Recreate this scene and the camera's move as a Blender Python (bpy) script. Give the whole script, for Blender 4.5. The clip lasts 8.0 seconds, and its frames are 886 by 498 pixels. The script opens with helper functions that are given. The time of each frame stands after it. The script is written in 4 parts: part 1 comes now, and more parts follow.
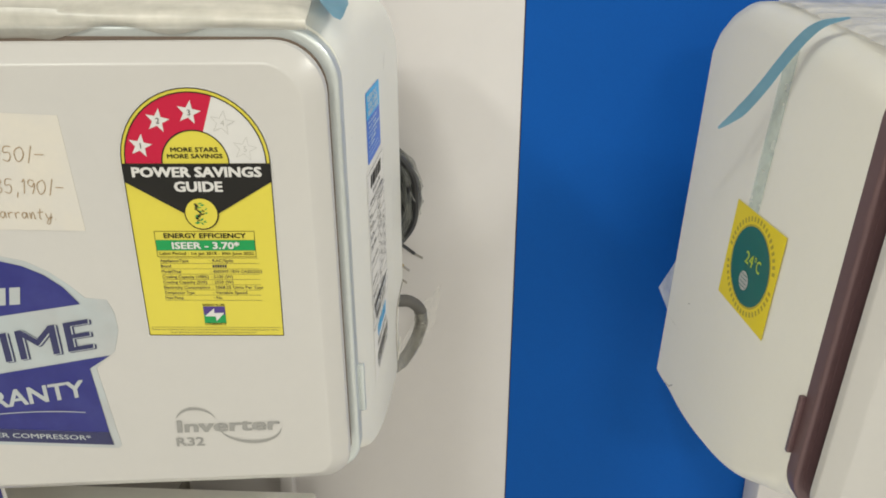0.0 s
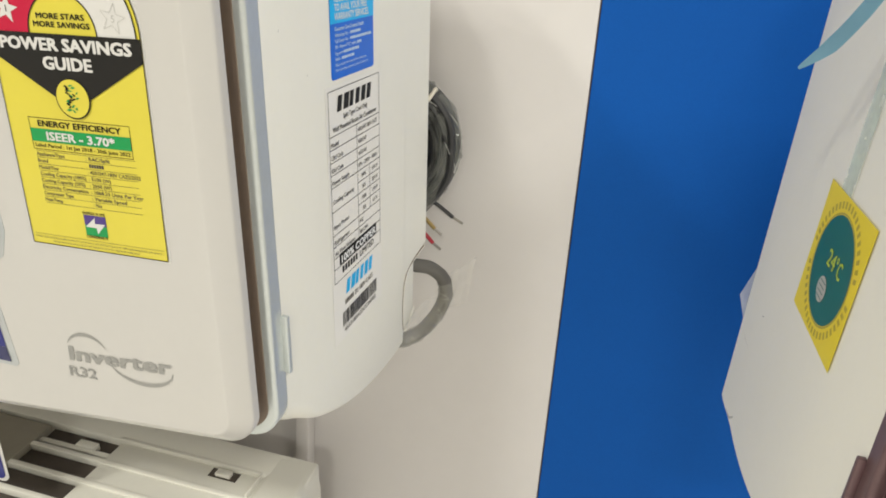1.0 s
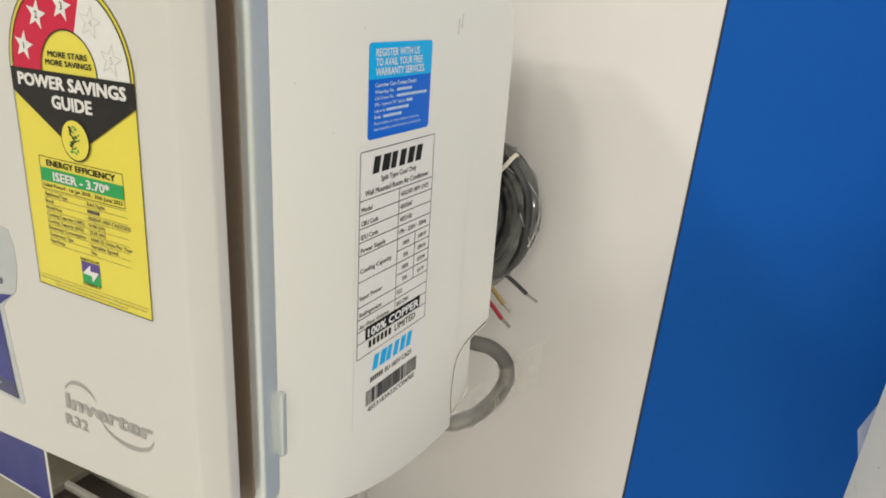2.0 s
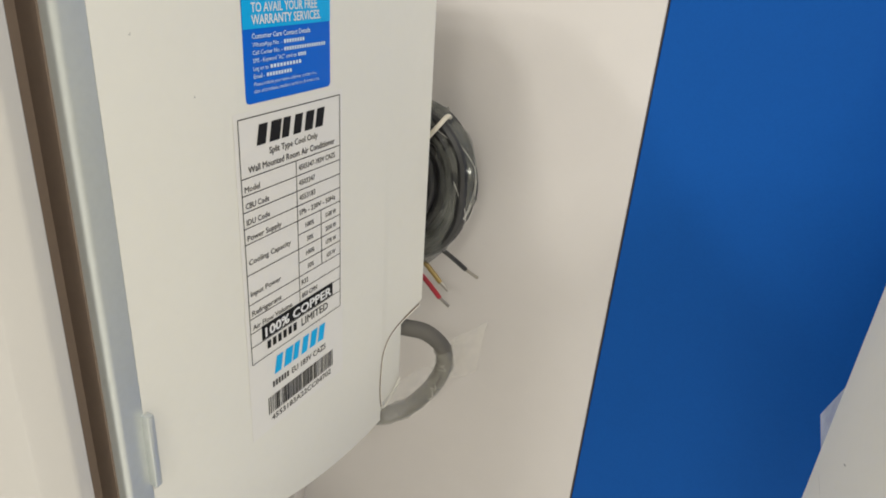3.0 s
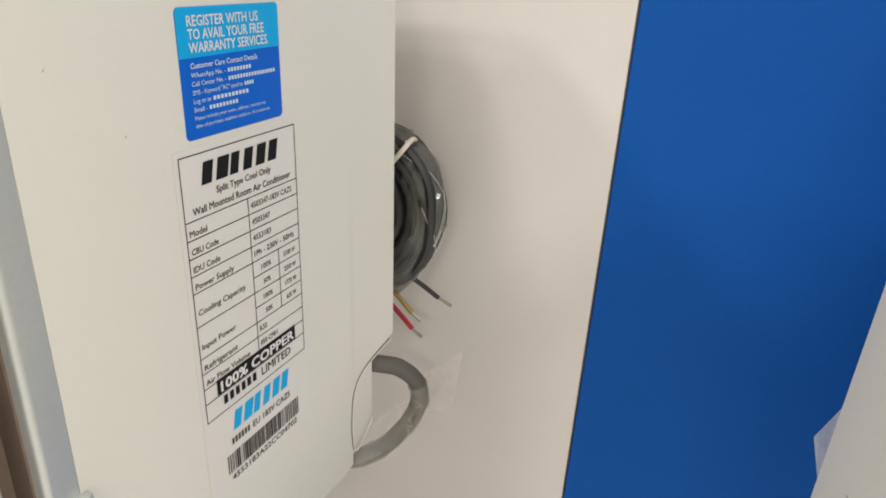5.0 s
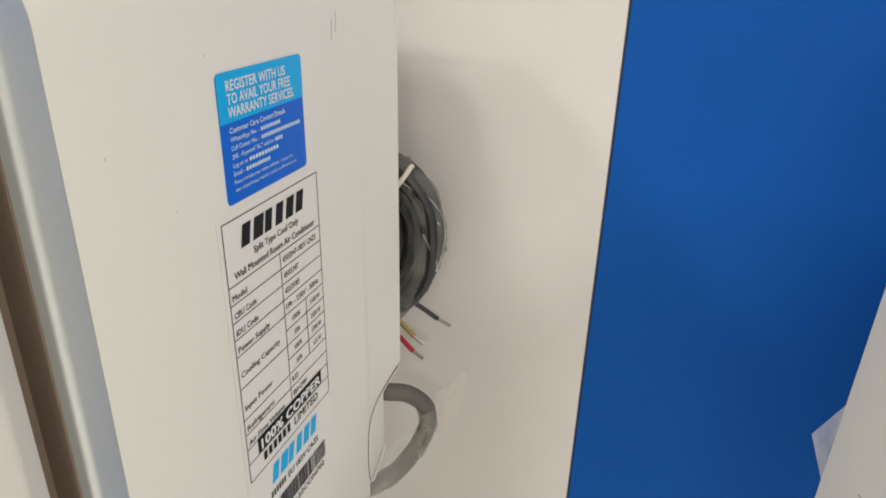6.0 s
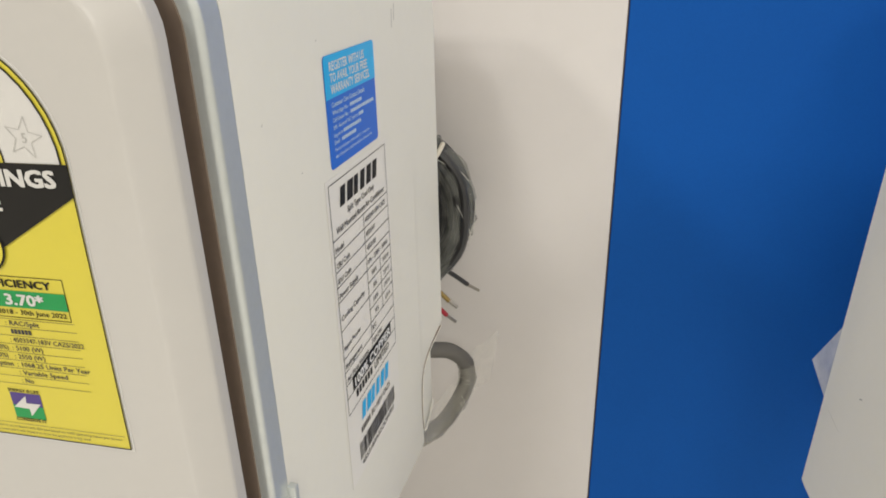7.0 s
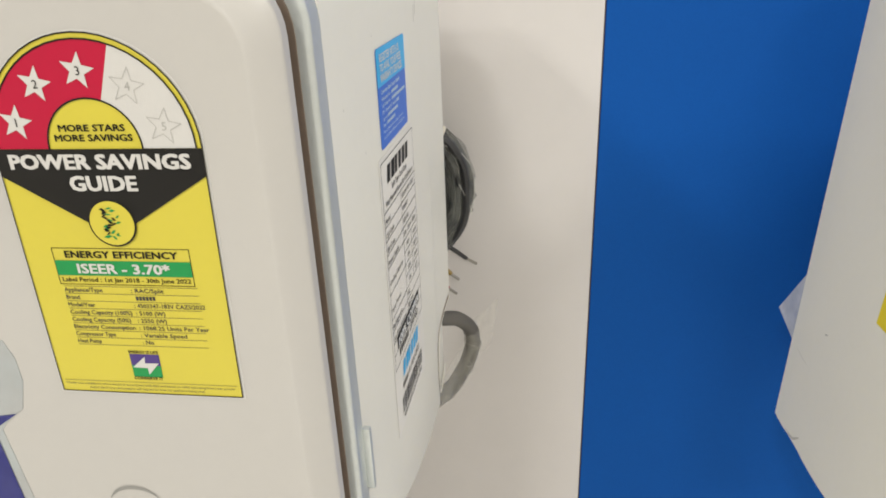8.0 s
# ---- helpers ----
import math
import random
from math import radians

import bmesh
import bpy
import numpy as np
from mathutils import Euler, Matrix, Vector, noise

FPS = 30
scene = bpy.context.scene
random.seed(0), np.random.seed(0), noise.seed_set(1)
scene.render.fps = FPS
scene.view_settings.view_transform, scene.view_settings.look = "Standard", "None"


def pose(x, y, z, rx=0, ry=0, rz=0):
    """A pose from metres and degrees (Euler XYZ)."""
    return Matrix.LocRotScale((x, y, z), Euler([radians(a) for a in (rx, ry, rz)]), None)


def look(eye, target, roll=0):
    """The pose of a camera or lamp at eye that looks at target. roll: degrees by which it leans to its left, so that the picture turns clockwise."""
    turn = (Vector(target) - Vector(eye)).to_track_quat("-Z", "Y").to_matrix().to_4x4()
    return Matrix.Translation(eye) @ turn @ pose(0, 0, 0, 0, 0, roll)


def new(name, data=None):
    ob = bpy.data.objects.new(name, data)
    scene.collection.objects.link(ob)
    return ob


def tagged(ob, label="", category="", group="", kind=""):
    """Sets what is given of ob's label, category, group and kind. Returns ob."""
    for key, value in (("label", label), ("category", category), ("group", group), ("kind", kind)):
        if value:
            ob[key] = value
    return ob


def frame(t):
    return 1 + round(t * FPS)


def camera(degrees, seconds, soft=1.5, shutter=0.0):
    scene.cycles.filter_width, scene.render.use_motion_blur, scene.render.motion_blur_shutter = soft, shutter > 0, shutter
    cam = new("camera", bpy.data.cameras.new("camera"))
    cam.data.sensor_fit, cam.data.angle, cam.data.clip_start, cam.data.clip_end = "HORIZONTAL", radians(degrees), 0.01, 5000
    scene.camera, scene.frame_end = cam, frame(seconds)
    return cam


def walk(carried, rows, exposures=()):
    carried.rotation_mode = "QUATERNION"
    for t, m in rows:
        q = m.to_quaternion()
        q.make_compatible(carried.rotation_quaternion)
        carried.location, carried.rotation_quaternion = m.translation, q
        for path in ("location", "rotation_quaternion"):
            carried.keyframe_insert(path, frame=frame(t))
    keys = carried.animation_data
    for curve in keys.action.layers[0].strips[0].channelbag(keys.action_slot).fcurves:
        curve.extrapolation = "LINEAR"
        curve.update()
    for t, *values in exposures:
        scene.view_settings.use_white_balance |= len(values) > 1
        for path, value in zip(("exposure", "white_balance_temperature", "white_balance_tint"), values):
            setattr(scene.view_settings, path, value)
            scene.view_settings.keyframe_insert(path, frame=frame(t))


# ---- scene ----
cam = camera(65.0, 8.0, soft=1.8)
PATH = [
    (0, (0.1094, -0.4015, 1.4383), (0.0887, 1.4354, 0.6474), 1.33),
    (0.5, (0.1020, -0.3707, 1.4061), (-0.0049, 1.4457, 0.5759), 2.40),
    (1, (0.2318, -0.2947, 1.3731), (-0.2231, 1.4672, 0.5433), 3.16),
    (1.2, (0.2632, -0.2745, 1.3634), (-0.3316, 1.4680, 0.5825), 3.03),
    (2.3, (0.2706, -0.1979, 1.3723), (-0.5732, 1.4711, 0.6632), 5.12),
    (2.5, (0.2729, -0.1840, 1.3682), (-0.5470, 1.4853, 0.6327), 4.52),
    (3, (0.2664, -0.1422, 1.3627), (-0.4509, 1.5372, 0.5470), 4.83),
    (3.5, (0.2661, -0.1225, 1.3474), (-0.5071, 1.5699, 0.6140), 3.84),
    (4, (0.2729, -0.1234, 1.3498), (-0.5321, 1.5532, 0.6143), 4.85),
    (4.5, (0.2693, -0.1167, 1.3516), (-0.4828, 1.5893, 0.6280), 4.90),
    (4.7, (0.2659, -0.1129, 1.3537), (-0.4522, 1.5920, 0.5937), 4.24),
    (5.8, (0.2138, -0.1166, 1.3886), (-0.2807, 1.6532, 0.5991), 2.42),
    (6, (0.2063, -0.1203, 1.3879), (-0.2790, 1.6464, 0.5859), 2.34),
    (6.5, (0.1928, -0.1432, 1.3908), (-0.2823, 1.6239, 0.5835), 2.03),
    (7, (0.1718, -0.1912, 1.3858), (-0.2324, 1.5952, 0.5823), -0.12),
    (7.5, (0.1580, -0.2460, 1.4076), (-0.1691, 1.5547, 0.6012), -0.25),
    (8, (0.1288, -0.2498, 1.3940), (-0.1194, 1.5529, 0.5642), -0.94),
]
# the hung units lean a little against the wall; PATH and the units share the units' own upright frame
LEAN = Matrix.Translation((0.1922, 0.4092, 1.1)) @ Vector((-0.0138, 0.1067, 1.0)).rotation_difference(Vector((0, 0, 1))).to_matrix().to_4x4() @ Matrix.Translation((-0.1922, -0.4092, -1.1))
EXPOSURES = [(0.0, -0.55, 6450, 7), (0.5, -0.46, 6480, 7), (1.0, -0.38, 6550, 8), (2.5, -0.53, 6550, 8), (3.0, -0.54, 6590, 9), (3.5, -0.44, 6620, 10), (4.0, -0.55, 6640, 10), (4.5, -0.52, 6650, 11), (6.0, -0.58, 6620, 11), (6.5, -0.54, 6600, 11), (7.5, -0.62, 6540, 10), (8.0, -0.50, 6500, 10)]
walk(cam, [(t, LEAN @ look(eye, target, roll)) for t, eye, target, roll in PATH], EXPOSURES)

# ---- light ----
world = bpy.data.worlds.new("world")
scene.world = world
world.use_nodes = True
world.node_tree.nodes["Background"].inputs[0].default_value = (0.9, 0.95, 1.0, 1)
world.node_tree.nodes["Background"].inputs[1].default_value = 0.05


def area_lamp(name, eye, target, sx, sy, power, colour):
    data = bpy.data.lights.new(name, "AREA")
    data.shape, data.size, data.size_y, data.energy, data.color = "RECTANGLE", sx, sy, power, colour
    ob = new(name, data)
    ob.matrix_world = look(eye, target)
    return ob


area_lamp("unseen_ceiling_lamp", (-0.42, -1.70, 2.66), (-0.42, -1.70, 0), 0.26, 0.26, 30, (1.0, 0.985, 0.90))
area_lamp("unseen_ceiling_lamp", (-1.35, -1.70, 2.66), (-1.35, -1.70, 0), 0.30, 0.30, 46, (1.0, 0.985, 0.90))
area_lamp("unseen_ceiling_lamp", (1.65, -0.60, 2.66), (1.65, -0.60, 0), 0.6, 0.6, 49, (1.0, 0.985, 0.90))
# unseen lamp further off, added as fill for fronts and the lower unit
area_lamp("unseen_ceiling_lamp", (0.9, -3.6, 2.66), (0.9, -3.6, 0), 0.6, 0.6, 72, (1.0, 0.985, 0.90))


# ---- materials ----
def material(name, colour, rough=0.5, metal=0.0, grain=0.0, grain_scale=300.0, stain=0.0, stain_scale=6.0, stain_colour=None, bump=0.0, bump_scale=400.0, spec=0.5, coat=0.0):
    m = bpy.data.materials.new(name)
    m.use_nodes = True
    nt = m.node_tree
    b = nt.nodes["Principled BSDF"]
    b.inputs["Roughness"].default_value, b.inputs["Metallic"].default_value = rough, metal
    b.inputs["Specular IOR Level"].default_value = spec
    b.inputs["Coat Weight"].default_value = coat
    tc = nt.nodes.new("ShaderNodeTexCoord")
    col = nt.nodes.new("ShaderNodeRGB")
    col.outputs[0].default_value = (*colour, 1)
    out = col.outputs[0]
    for amount, scale, other in ((stain, stain_scale, stain_colour or tuple(c * 0.6 for c in colour)), (grain, grain_scale, tuple(c * 0.75 for c in colour))):
        if amount > 0:
            n = nt.nodes.new("ShaderNodeTexNoise")
            n.inputs["Scale"].default_value, n.inputs["Detail"].default_value, n.inputs["Roughness"].default_value = scale, 6, 0.6
            ramp = nt.nodes.new("ShaderNodeMapRange")
            ramp.inputs[1].default_value, ramp.inputs[2].default_value = 0.42, 0.75
            ramp.inputs[3].default_value, ramp.inputs[4].default_value = 0, amount
            mix = nt.nodes.new("ShaderNodeMix")
            mix.data_type = "RGBA"
            mix.inputs[7].default_value = (*other, 1)
            nt.links.new(tc.outputs["Object"], n.inputs["Vector"])
            nt.links.new(n.outputs[0], ramp.inputs[0])
            nt.links.new(ramp.outputs[0], mix.inputs[0])
            nt.links.new(out, mix.inputs[6])
            out = mix.outputs[2]
    nt.links.new(out, b.inputs["Base Color"])
    if bump > 0:
        n = nt.nodes.new("ShaderNodeTexNoise")
        n.inputs["Scale"].default_value, n.inputs["Detail"].default_value = bump_scale, 4
        bn = nt.nodes.new("ShaderNodeBump")
        bn.inputs["Strength"].default_value, bn.inputs["Distance"].default_value = bump, 0.001
        nt.links.new(tc.outputs["Object"], n.inputs["Vector"])
        nt.links.new(n.outputs[0], bn.inputs["Height"])
        nt.links.new(bn.outputs[0], b.inputs["Normal"])
    return m


def clear_film(name, colour, see_through, rough=0.15, streak=0.0):
    m = bpy.data.materials.new(name)
    m.use_nodes = True
    nt = m.node_tree
    b = nt.nodes["Principled BSDF"]
    b.inputs["Base Color"].default_value = (*colour, 1)
    b.inputs["Roughness"].default_value = rough
    tr = nt.nodes.new("ShaderNodeBsdfTransparent")
    mix = nt.nodes.new("ShaderNodeMixShader")
    tc = nt.nodes.new("ShaderNodeTexCoord")
    n = nt.nodes.new("ShaderNodeTexNoise")
    n.inputs["Scale"].default_value, n.inputs["Detail"].default_value = 60, 5
    ramp = nt.nodes.new("ShaderNodeMapRange")
    ramp.inputs[1].default_value, ramp.inputs[2].default_value = 0.3, 0.7
    ramp.inputs[3].default_value, ramp.inputs[4].default_value = 1 - see_through - 0.12, 1 - see_through + 0.12
    if streak:
        # long streaks for pulls and folds in the sheet, darker and lighter in colour
        mp = nt.nodes.new("ShaderNodeMapping")
        mp.inputs["Scale"].default_value = (5, 60, 40)
        wisps = nt.nodes.new("ShaderNodeTexNoise")
        wisps.inputs["Scale"].default_value, wisps.inputs["Detail"].default_value, wisps.inputs["Distortion"].default_value = 1.0, 6, 0.6
        tint = nt.nodes.new("ShaderNodeMix")
        tint.data_type = "RGBA"
        tint.inputs[6].default_value = (*(c * (1 - streak) for c in colour), 1)
        tint.inputs[7].default_value = (*(min(0.85, c * (1 + streak)) for c in colour), 1)
        reach = nt.nodes.new("ShaderNodeMapRange")
        reach.inputs[1].default_value, reach.inputs[2].default_value = 0.35, 0.65
        nt.links.new(tc.outputs["Object"], mp.inputs[0])
        nt.links.new(mp.outputs[0], wisps.inputs["Vector"])
        nt.links.new(wisps.outputs[0], reach.inputs[0])
        nt.links.new(reach.outputs[0], tint.inputs[0])
        nt.links.new(tint.outputs[2], b.inputs["Base Color"])
    nt.links.new(tc.outputs["Object"], n.inputs["Vector"])
    nt.links.new(n.outputs[0], ramp.inputs[0])
    nt.links.new(ramp.outputs[0], mix.inputs[0])
    nt.links.new(tr.outputs[0], mix.inputs[1])
    nt.links.new(b.outputs[0], mix.inputs[2])
    nt.links.new(mix.outputs[0], nt.nodes["Material Output"].inputs[0])
    return m


M_WALL = material("white_laminate", (0.665, 0.634, 0.628), 0.45, grain=0.06, grain_scale=40, stain=0.10, stain_scale=2.5, bump=0.03, bump_scale=120)
M_BLUE = material("blue_laminate", (0.006, 0.087, 0.385), 0.6, spec=0.08, grain=0.25, grain_scale=500, stain=0.15, stain_scale=3, bump=0.04, bump_scale=500)
M_EDGE = material("dark_panel_edge", (0.05, 0.035, 0.03), 0.6, grain=0.3)
M_FLOOR = material("pale_floor_tile", (0.78, 0.76, 0.73), 0.25, grain=0.2, grain_scale=20, stain=0.2, stain_scale=2)
M_ROOM = material("off_white_paint", (0.80, 0.78, 0.75), 0.7, grain=0.1, grain_scale=30, bump=0.05)
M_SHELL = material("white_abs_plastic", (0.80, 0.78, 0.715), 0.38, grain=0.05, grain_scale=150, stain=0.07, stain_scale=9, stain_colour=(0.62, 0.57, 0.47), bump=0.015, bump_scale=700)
# shell plastic for the front, its dimmer light put into a darker colour
M_PANELSHADE = material("shaded_panel_plastic", (0.505, 0.487, 0.470), 0.30, grain=0.05, grain_scale=120, stain=0.06, stain_scale=7, stain_colour=(0.62, 0.57, 0.48), bump=0.01, bump_scale=500)
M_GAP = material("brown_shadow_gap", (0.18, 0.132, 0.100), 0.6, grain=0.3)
M_SILVER = material("silver_painted_trim", (0.60, 0.63, 0.625), 0.36, 0.5, grain=0.15, grain_scale=300)
M_MAUVE = material("mauve_brown_trim", (0.13, 0.075, 0.08), 0.35, 0.2, grain=0.2)
M_BEIGE = material("dull_beige_plate", (0.36, 0.33, 0.27), 0.6, grain=0.15, grain_scale=80, stain=0.15, stain_scale=20)
M_DARK = material("dark_brown_filter_mesh", (0.075, 0.06, 0.05), 0.7, grain=0.5, grain_scale=120, bump=0.3, bump_scale=500)
M_YELLOW = material("yellow_label_print", (0.62, 0.53, 0.055), 0.35, grain=0.05, stain=0.06, stain_scale=30)
M_RED = material("red_label_print", (0.46, 0.006, 0.040), 0.45, grain=0.06, spec=0.3)
M_BLACK = material("black_label_print", (0.014, 0.013, 0.012), 0.5, spec=0.2)
M_INK = material("faded_black_print", (0.06, 0.055, 0.05), 0.5)
M_WHITE = material("white_label_print", (0.60, 0.585, 0.57), 0.4)
M_LABEL = material("pale_label_stock", (0.80, 0.775, 0.735), 0.3, grain=0.04)
M_PALE = material("pale_grey_print", (0.44, 0.43, 0.41), 0.5)
M_BRIGHT = material("bright_white_print", (0.80, 0.80, 0.80), 0.45)
M_GREEN = material("green_label_print", (0.0, 0.26, 0.06), 0.4, grain=0.05)
M_PURPLE = material("purple_label_print", (0.06, 0.03, 0.20), 0.4)
M_CYAN = material("cyan_label_print", (0.0, 0.42, 0.85), 0.38, grain=0.04, spec=0.5)
M_ROYAL = material("royal_blue_label_print", (0.0, 0.13, 0.66), 0.38, grain=0.05, spec=0.5)
M_SKYTEXT = material("pale_blue_print", (0.62, 0.76, 0.86), 0.5)
M_NAVY = material("dark_blue_foil_print", (0.026, 0.028, 0.175), 0.35, grain=0.5, grain_scale=60, stain=0.25, stain_scale=25, stain_colour=(0.10, 0.11, 0.30), spec=0.25)
M_NAVYDEEP = material("navy_foil_print", (0.015, 0.017, 0.085), 0.3, grain=0.3)
M_FOIL = material("holographic_silver_foil", (0.44, 0.45, 0.46), 0.28, 0.35, grain=0.3, grain_scale=40, stain=0.5, stain_scale=14, stain_colour=(0.42, 0.55, 0.60))
M_PAPER = material("white_notepaper", (0.57, 0.54, 0.50), 0.8, grain=0.05, stain=0.25, stain_scale=26, stain_colour=(0.74, 0.64, 0.46))
M_PEN = material("brown_pen_ink", (0.34, 0.235, 0.135), 0.6)
M_LOGO = material("grey_logo_print", (0.29, 0.285, 0.275), 0.35, 0.3)
M_TEAL = material("teal_green_print", (0.012, 0.13, 0.105), 0.35, grain=0.1)
M_LIME = material("yellow_green_print", (0.45, 0.55, 0.03), 0.4)
M_GOLD = material("golden_print", (0.42, 0.33, 0.02), 0.4)
M_STICKY = material("yellow_square_sticker", (0.78, 0.62, 0.005), 0.35, grain=0.05)
M_TAPE = material("blue_packing_tape", (0.24, 0.45, 0.58), 0.4, grain=0.15, grain_scale=90, stain=0.2, stain_scale=40)
M_CABLE = material("black_cable_sheath", (0.028, 0.028, 0.03), 0.38, grain=0.2)
M_RED_WIRE = material("red_wire_sheath", (0.42, 0.02, 0.04), 0.4)
M_YEL_WIRE = material("yellow_green_wire_sheath", (0.30, 0.20, 0.05), 0.4)
M_TIN = material("tinned_copper", (0.36, 0.34, 0.31), 0.32, 0.9, grain=0.3, grain_scale=900)
M_HOSE = material("grey_foam_pipe_sleeve", (0.125, 0.117, 0.107), 0.75, grain=0.3, grain_scale=90, bump=0.2)
M_TIE = material("ivory_cable_tie", (0.70, 0.65, 0.55), 0.5)
M_FILM = clear_film("clear_plastic_film", (0.80, 0.77, 0.70), 0.78, 0.15)
M_SCRAP = clear_film("cloudy_plastic_film", (0.84, 0.83, 0.80), 0.40, 0.2)
M_WRAP = clear_film("milky_plastic_sheet", (0.60, 0.57, 0.51), 0.34, 0.3, 0.24)
M_SCUFF = clear_film("grey_scuff_mark", (0.30, 0.27, 0.22), 0.70, 0.6)
M_PALEBAND = clear_film("see_through_pale_band", (0.56, 0.68, 0.61), 0.60, 0.35)
M_CABLEWRAP = clear_film("glossy_cable_wrap", (0.24, 0.245, 0.225), 0.62, 0.10)
M_PIPEWRAP = clear_film("cloudy_pipe_wrap", (0.50, 0.48, 0.42), 0.66, 0.22)
# pale colour for strands that paint highlights on the wrapping films
M_GLINT = clear_film("pale_film_glint", (0.80, 0.78, 0.74), 0.22, 0.2)


# ---- builders ----
def part(name, bm, mat, parent=None, label="", smooth=True, crease=38):
    me = bpy.data.meshes.new(name)
    if parent is not None:
        bmesh.ops.translate(bm, vec=-BASE[parent.name], verts=bm.verts)
    bm.to_mesh(me)
    bm.free()
    me.materials.append(mat)
    for p in me.polygons:
        p.use_smooth = smooth
    if smooth:
        me.set_sharp_from_angle(angle=radians(crease))
    ob = new(name, me)
    if parent is not None:
        ob.parent = parent
        BASE[ob.name] = BASE[parent.name]
    if label:
        ob["label"] = label
    return ob


BASE = {}


def thing(name, base, leaned=True, **tags):
    ob = new(name)
    ob.empty_display_size = 0.05
    ob.matrix_world = (LEAN if leaned else Matrix()) @ Matrix.Translation(base)
    BASE[ob.name] = Vector(base)
    return tagged(ob, **tags)


def box(x0, x1, y0, y1, z0, z1, bevel=0.0, seg=2):
    bm = bmesh.new()
    bmesh.ops.create_cube(bm, size=1)
    for v in bm.verts:
        v.co = Vector((x0 + (v.co.x + 0.5) * (x1 - x0), y0 + (v.co.y + 0.5) * (y1 - y0), z0 + (v.co.z + 0.5) * (z1 - z0)))
    if bevel:
        bmesh.ops.bevel(bm, geom=bm.edges[:], offset=bevel, segments=seg, affect="EDGES", profile=0.5)
    return bm


def round_rect(x0, x1, z0, z1, rt, rb, n=10):
    """Points of a rounded rectangle in the x-z plane, with one radius above and one below."""
    pts = []
    for cx, cz, r, a0 in ((x1 - rt, z1 - rt, rt, 0), (x0 + rt, z1 - rt, rt, 90), (x0 + rb, z0 + rb, rb, 180), (x1 - rb, z0 + rb, rb, 270)):
        for i in range(n + 1):
            a = radians(a0 + 90 * i / n)
            pts.append((cx + r * math.cos(a), cz + r * math.sin(a)))
    return pts


def loft(sections, cap0=True, cap1=True):
    """A skin over sections [(y, points)], in the order of y."""
    bm = bmesh.new()
    rings = [[bm.verts.new((x, y, z)) for x, z in pts] for y, pts in sections]
    n = len(rings[0])
    for a, b in zip(rings, rings[1:]):
        for i in range(n):
            bm.faces.new((a[i], a[(i + 1) % n], b[(i + 1) % n], b[i]))
    if cap0:
        bm.faces.new(rings[0])
    if cap1:
        bm.faces.new(rings[-1][::-1])
    bmesh.ops.recalc_face_normals(bm, faces=bm.faces[:])
    return bm


def flat(points, thick=0.0):
    """A polygon in (u, v), at depth 0, standing proud by thick."""
    bm = bmesh.new()
    f = bm.faces.new([bm.verts.new((u, v, 0)) for u, v in points])
    f.normal_update()
    if f.normal.z < 0:
        f.normal_flip()
    if thick:
        r = bmesh.ops.extrude_face_region(bm, geom=[f])
        bmesh.ops.translate(bm, vec=(0, 0, thick), verts=[g for g in r["geom"] if isinstance(g, bmesh.types.BMVert)])
        bmesh.ops.recalc_face_normals(bm, faces=bm.faces[:])
    return bm


def rect(u0, u1, v0, v1):
    return [(u0, v0), (u1, v0), (u1, v1), (u0, v1)]


def join(*bms):
    out = bmesh.new()
    for b in bms:
        me = bpy.data.meshes.new("joined")
        b.to_mesh(me)
        b.free()
        out.from_mesh(me)
        bpy.data.meshes.remove(me)
    return out


def disc(cu, cv, r, a0=0, a1=360, r_in=0.0, n=48):
    n = max(6, int(n * abs(a1 - a0) / 360))
    arc = [(cu + r * math.cos(radians(a0 + (a1 - a0) * i / n)), cv + r * math.sin(radians(a0 + (a1 - a0) * i / n))) for i in range(n + 1)]
    if abs(a1 - a0) >= 360:
        arc = arc[:-1]
    if r_in <= 0:
        if abs(a1 - a0) < 360 and abs(a1 - a0) != 180:
            arc = arc + [(cu, cv)]
        return flat(arc)
    bm = bmesh.new()
    ang = [radians(a0 + (a1 - a0) * i / n) for i in range(n + 1)]
    o = [bm.verts.new((cu + r * math.cos(a), cv + r * math.sin(a), 0)) for a in ang]
    k = [bm.verts.new((cu + r_in * math.cos(a), cv + r_in * math.sin(a), 0)) for a in ang]
    for i in range(n):
        bm.faces.new((o[i], o[i + 1], k[i + 1], k[i]))
    bmesh.ops.recalc_face_normals(bm, faces=bm.faces[:])
    for f in bm.faces:
        f.normal_update()
        if f.normal.z < 0:
            f.normal_flip()
    return bm


